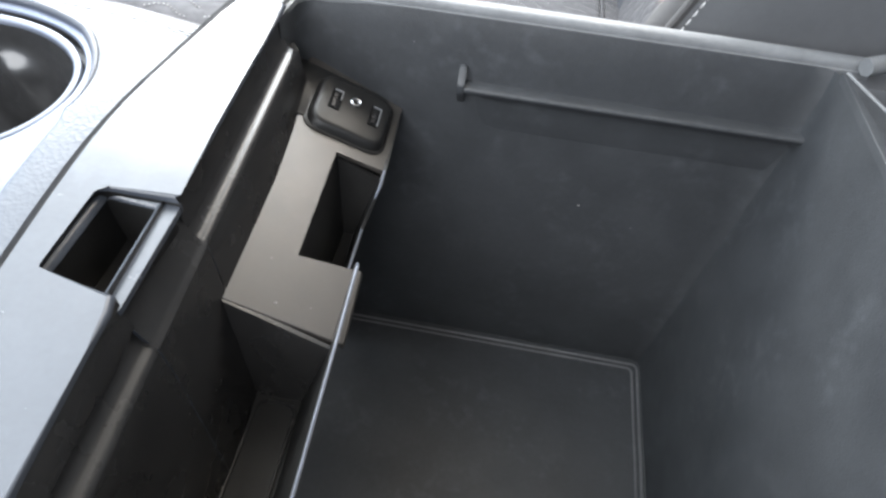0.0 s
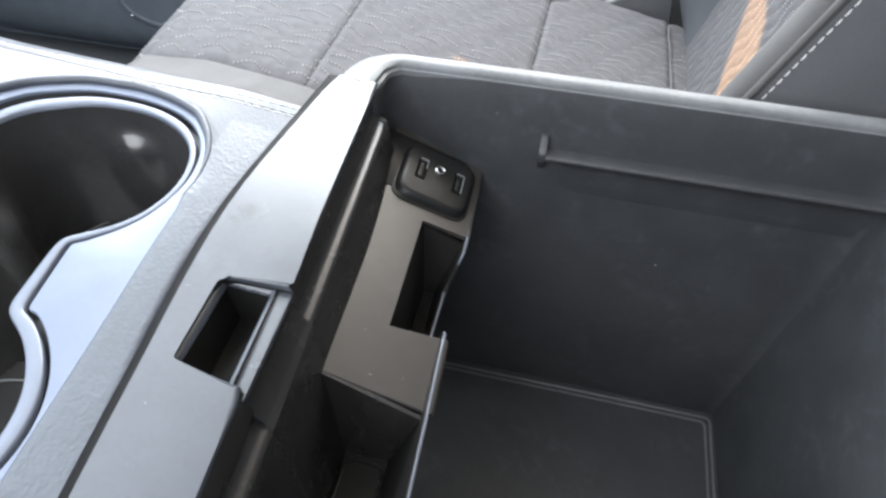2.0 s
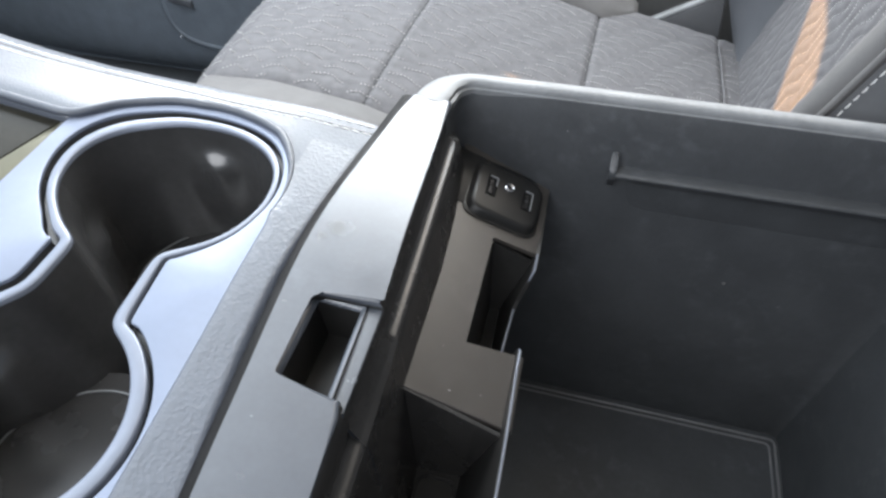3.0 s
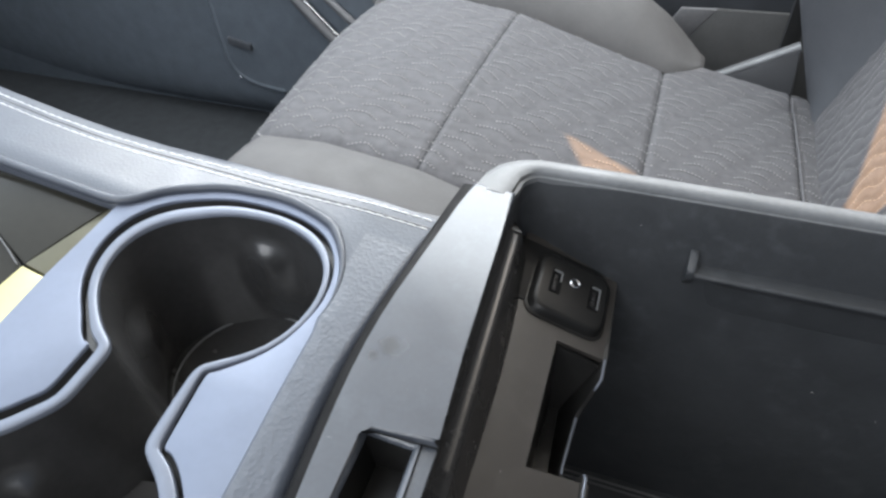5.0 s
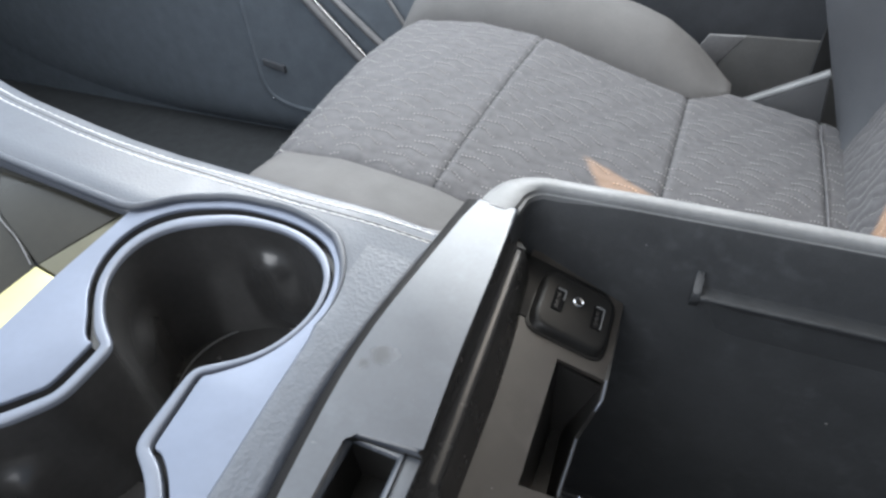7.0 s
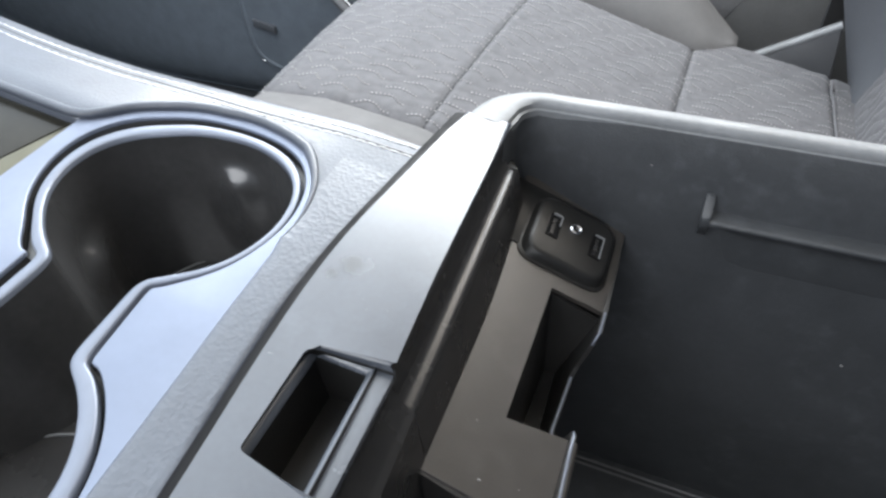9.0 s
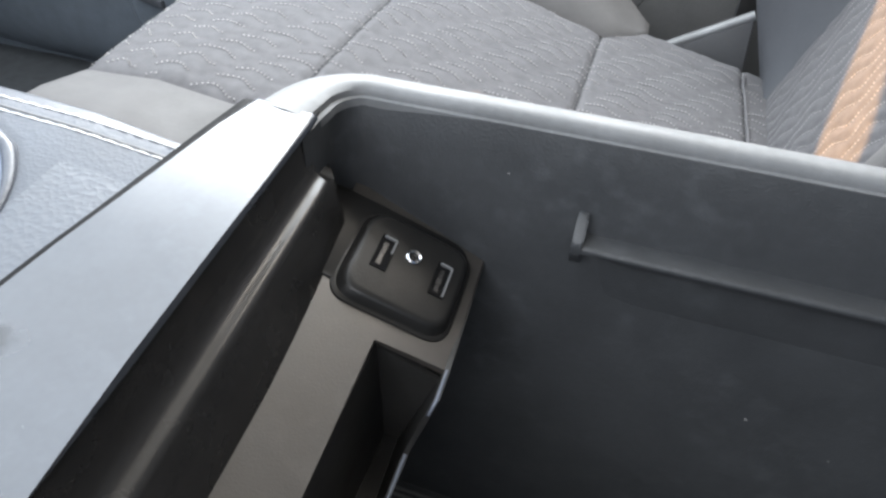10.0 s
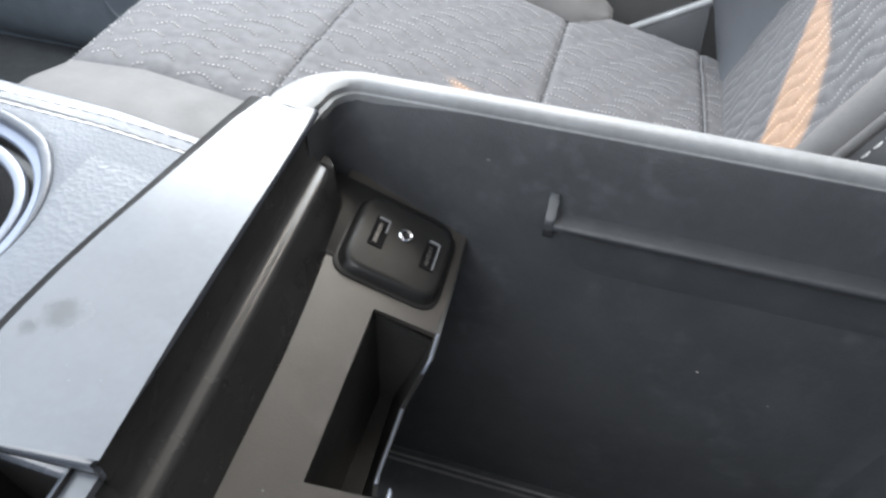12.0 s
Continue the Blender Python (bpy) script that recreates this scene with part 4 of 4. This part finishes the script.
for z in np.linspace(0.33, 1.15, 50):
    c = mix1(z, [0.33, 0.361, 0.438, 0.505, 0.55, 1.15], [0.112, 0.100, 0.070, 0.044, 0.050, 0.29])
    b = back_x(z, 0.715)
    far_rows.append([(b + 0.006, 0.714, z), (c + (b - c) * 0.72, 0.733, z), (c + (b - c) * 0.30, 0.754, z), (c + 0.003, 0.766, z), (c, 0.774, z), (c + 0.005, 0.786, z), (c + 0.025, 0.800, z), (c + 0.10, 0.812, z)])
loft("back_bolster", far_rows, BACK_VINYL, seat, "plain slate-grey back bolster", ring=False, smooth=70)
slab("far_back_side", [(0.14, 0.33), (0.38, 1.15), (0.48, 1.15), (0.25, 0.33)], "y", 0.80, 0.03, DARK_VINYL, seat, bevel=0.01)

# ---- beside and beyond the seat ----
bracket = thing("seat_side_shield", "grey plastic seat side shield with a pale edge", "car trim")
slab("shield", [(-0.003, 0.357), (0.081, 0.406), (0.088, 0.346), (0.085, 0.30), (-0.01, 0.30)], "y", 0.80, 0.03, DARK_VINYL, bracket, bevel=0.004)
tube("shield_edge", [(-0.006, 0.806, 0.357), (0.081, 0.806, 0.4075)], 0.0050, RIM, bracket)

door = tagged(new("door_1"), "dark navy-black car door panel with chrome strips", "car door", kind="structure")
slab("door_panel", [(-2.4, 0.0), (1.4, 0.0), (1.4, 0.82), (-2.4, 0.82)], "y", 1.06, 0.05, DOOR, door, bevel=0.004)
pocket_line = curve_through([(-0.915, 0.42), (-0.916, 0.30), (-0.914, 0.22), (-0.909, 0.170), (-0.889, 0.142), (-0.848, 0.126), (-0.790, 0.119)], 24)
outer_line = curve_through([(-2.05, 0.42), (-2.00, 0.25), (-1.78, 0.12), (-1.52, 0.060), (-1.300, 0.036), (-1.100, 0.031), (-0.880, 0.031)], 24)
rows = []
for k, (x, z) in enumerate(pocket_line):
    (ax, az), (bx, bz) = pocket_line[max(0, k - 1)], pocket_line[min(len(pocket_line) - 1, k + 1)]
    side = Vector((bz - az, ax - bx)).normalized() * 0.009
    rows.append([(x + side.x * math.cos(a), 1.0190 + 0.009 * math.sin(a), z + side.y * math.cos(a)) for a in np.linspace(0, math.tau, 12, endpoint=False)])
loft("pocket_bead", rows, DOOR, door, smooth=70)
loft("pocket_flank", [[(p[0] + (q[0] - p[0]) * k, 1.018 + 0.046 * k ** 2.4, p[1] + (q[1] - p[1]) * k) for p, q in zip(pocket_line + [(-0.5, 0.112)], outer_line + [(-0.5, 0.031)])] for k in np.linspace(0, 1, 14)], DOOR, door, ring=False, caps=False, smooth=70)
slab("pocket_wall", pocket_line + [(-0.5, 0.112), (-0.5, 0.42)], "y", 1.012, 0.020, DOOR, door, bevel=0.006)
bm = bmesh.new()
bmesh.ops.create_uvsphere(bm, u_segments=12, v_segments=8, radius=0.0028, matrix=Matrix.Translation((-0.886, 1.004, 0.143)))
part("screw_head", bm, CHROME, door, "tiny bright screw head")
slab("reflector", [(-0.893, 0.228), (-0.842, 0.218), (-0.842, 0.204), (-0.893, 0.214)], "y", 1.004, 0.010, SILL, door, bevel=0.0012)
for (x0, z0), (x1, z1), r, m in (((-0.78, 0.41), (-0.58, 0.203), 0.0028, CHROME), ((-0.795, 0.41), (-0.60, 0.205), 0.010, TRIM), ((-0.74, 0.41), (-0.54, 0.235), 0.007, TRIM), ((-0.61, 0.42), (-0.50, 0.25), 0.004, TRIM)):
    tube("door_strip", [(x0, 1.0, z0), (x1, 1.0, z1)], r, m, door)

floor = mesh_ob("floor", [(-2.4, -0.7, 0.03), (1.4, -0.7, 0.03), (1.4, 1.1, 0.03), (-2.4, 1.1, 0.03)], [(0, 1, 2, 3)], CARPET)
tagged(floor, "dark carpeted car floor", "floor", kind="structure")
pillar = tagged(new("wall_pillar"), "grey lower door pillar trim", "pillar", kind="structure")
# one trim face in two tones: paler lit corner, darker shaded remainder
slab("pillar_trim", [(-0.078, 0.345), (-0.056, 0.386), (-0.010, 0.388), (-0.050, 0.33)], "y", 0.945, 0.006, TRIM, pillar, bevel=0.0006)
slab("pillar_trim", [(-0.010, 0.388), (0.20, 0.392), (0.20, 0.05), (-0.10, 0.05), (-0.050, 0.33)], "y", 0.9455, 0.006, PILLAR_SHADED, pillar, bevel=0.0006)
slab("sill_panel", [(-0.22, 0.30), (0.45, 0.30), (0.45, 0.82), (-0.22, 0.82)], "y", 1.010, 0.012, SILL, pillar, bevel=0.002)
belt = thing("seat_belt", "dark woven seat belt hanging beside the backrest", "seat belt")
rows = []
for k in range(25):
    z = 0.28 + 0.80 * k / 24
    x, y = 0.072 + 0.10 * (z - 0.30) ** 2, 0.900 + 0.06 * (z - 0.30)
    rows.append([(x, y, z), (x + 0.002, y - 0.0012, z), (x + 0.021, y + 0.007, z), (x + 0.023, y + 0.0092, z), (x + 0.021, y + 0.0100, z), (x + 0.002, y + 0.0012, z)])
loft("webbing", rows, BELT, belt)

# ---- shell of the car that closes the place ----
ROOF_Z = 1.46


def to_roof(p):
    k = (ROOF_Z - p[2]) / TO_SUN.z
    return (p[0] + TO_SUN.x * k, p[1] + TO_SUN.y * k)


# added roof gaps, projected from the sun patches wanted on the seat
gap_back = [to_roof(p) for p in ((0.108, 0.540, 0.385), (0.113, 0.557, 0.408), (0.134, 0.654, 0.479), (0.142, 0.690, 0.505), (0.143, 0.680, 0.508), (0.137, 0.634, 0.488), (0.132, 0.567, 0.474), (0.126, 0.525, 0.450), (0.118, 0.500, 0.430), (0.108, 0.505, 0.390))]
gap_seat = [to_roof(p) for p in ((-0.130, 0.535, 0.415), (-0.058, 0.518, 0.395), (-0.065, 0.490, 0.397), (-0.102, 0.490, 0.406))]
# unseen roof, carried far forward to block the rest of the sun
bm = bmesh.new()
loops = [[(-3.4, -0.75), (1.45, -0.75), (1.45, 1.12), (-3.4, 1.12)], gap_back, gap_seat]
edges = []
for loop in loops:
    v = [bm.verts.new((x, y, ROOF_Z)) for x, y in loop]
    edges += [bm.edges.new((v[k], v[(k + 1) % len(v)])) for k in range(len(v))]
bmesh.ops.triangle_fill(bm, use_beauty=True, edges=edges)
tagged(part("ceiling", bm, HEADLINER, None, smooth=0), "pale car headliner with added gaps that shape the sun patches", "ceiling", kind="structure")


def wall_piece(name, label, lo, hi, mat):
    return tagged(box(name, lo, hi, mat, None, bevel=0), label, "wall", kind="structure")


wall_piece("wall_door_top", "door frame above the passenger window", (-1.6, 0.84, 1.44), (1.4, 1.12, 1.48), HEADLINER)
wall_piece("wall_rear", "dark rear of the cabin", (1.4, -0.75, 0.0), (1.45, 1.12, 1.48), DOOR)
wall_piece("wall_driver", "dark driver door panel", (-1.6, -0.75, 0.0), (1.4, -0.70, 0.82), DOOR)
wall_piece("wall_driver_top", "door frame above the driver window", (-1.6, -0.75, 1.36), (1.4, -0.70, 1.48), HEADLINER)
wall_piece("wall_front", "dark bulkhead below the dashboard", (-2.45, -0.75, 0.0), (-2.40, 1.12, 0.80), DOOR)
dash = thing("dashboard", "dark grained plastic dashboard under the windscreen", "dashboard")
slab("dashboard_body", rounded([(-2.1, 0.56), (-1.66, 0.58), (-1.58, 0.72), (-1.66, 0.82), (-2.1, 0.84)], 0.05), "y", -0.69, 1.70, DOOR, dash)
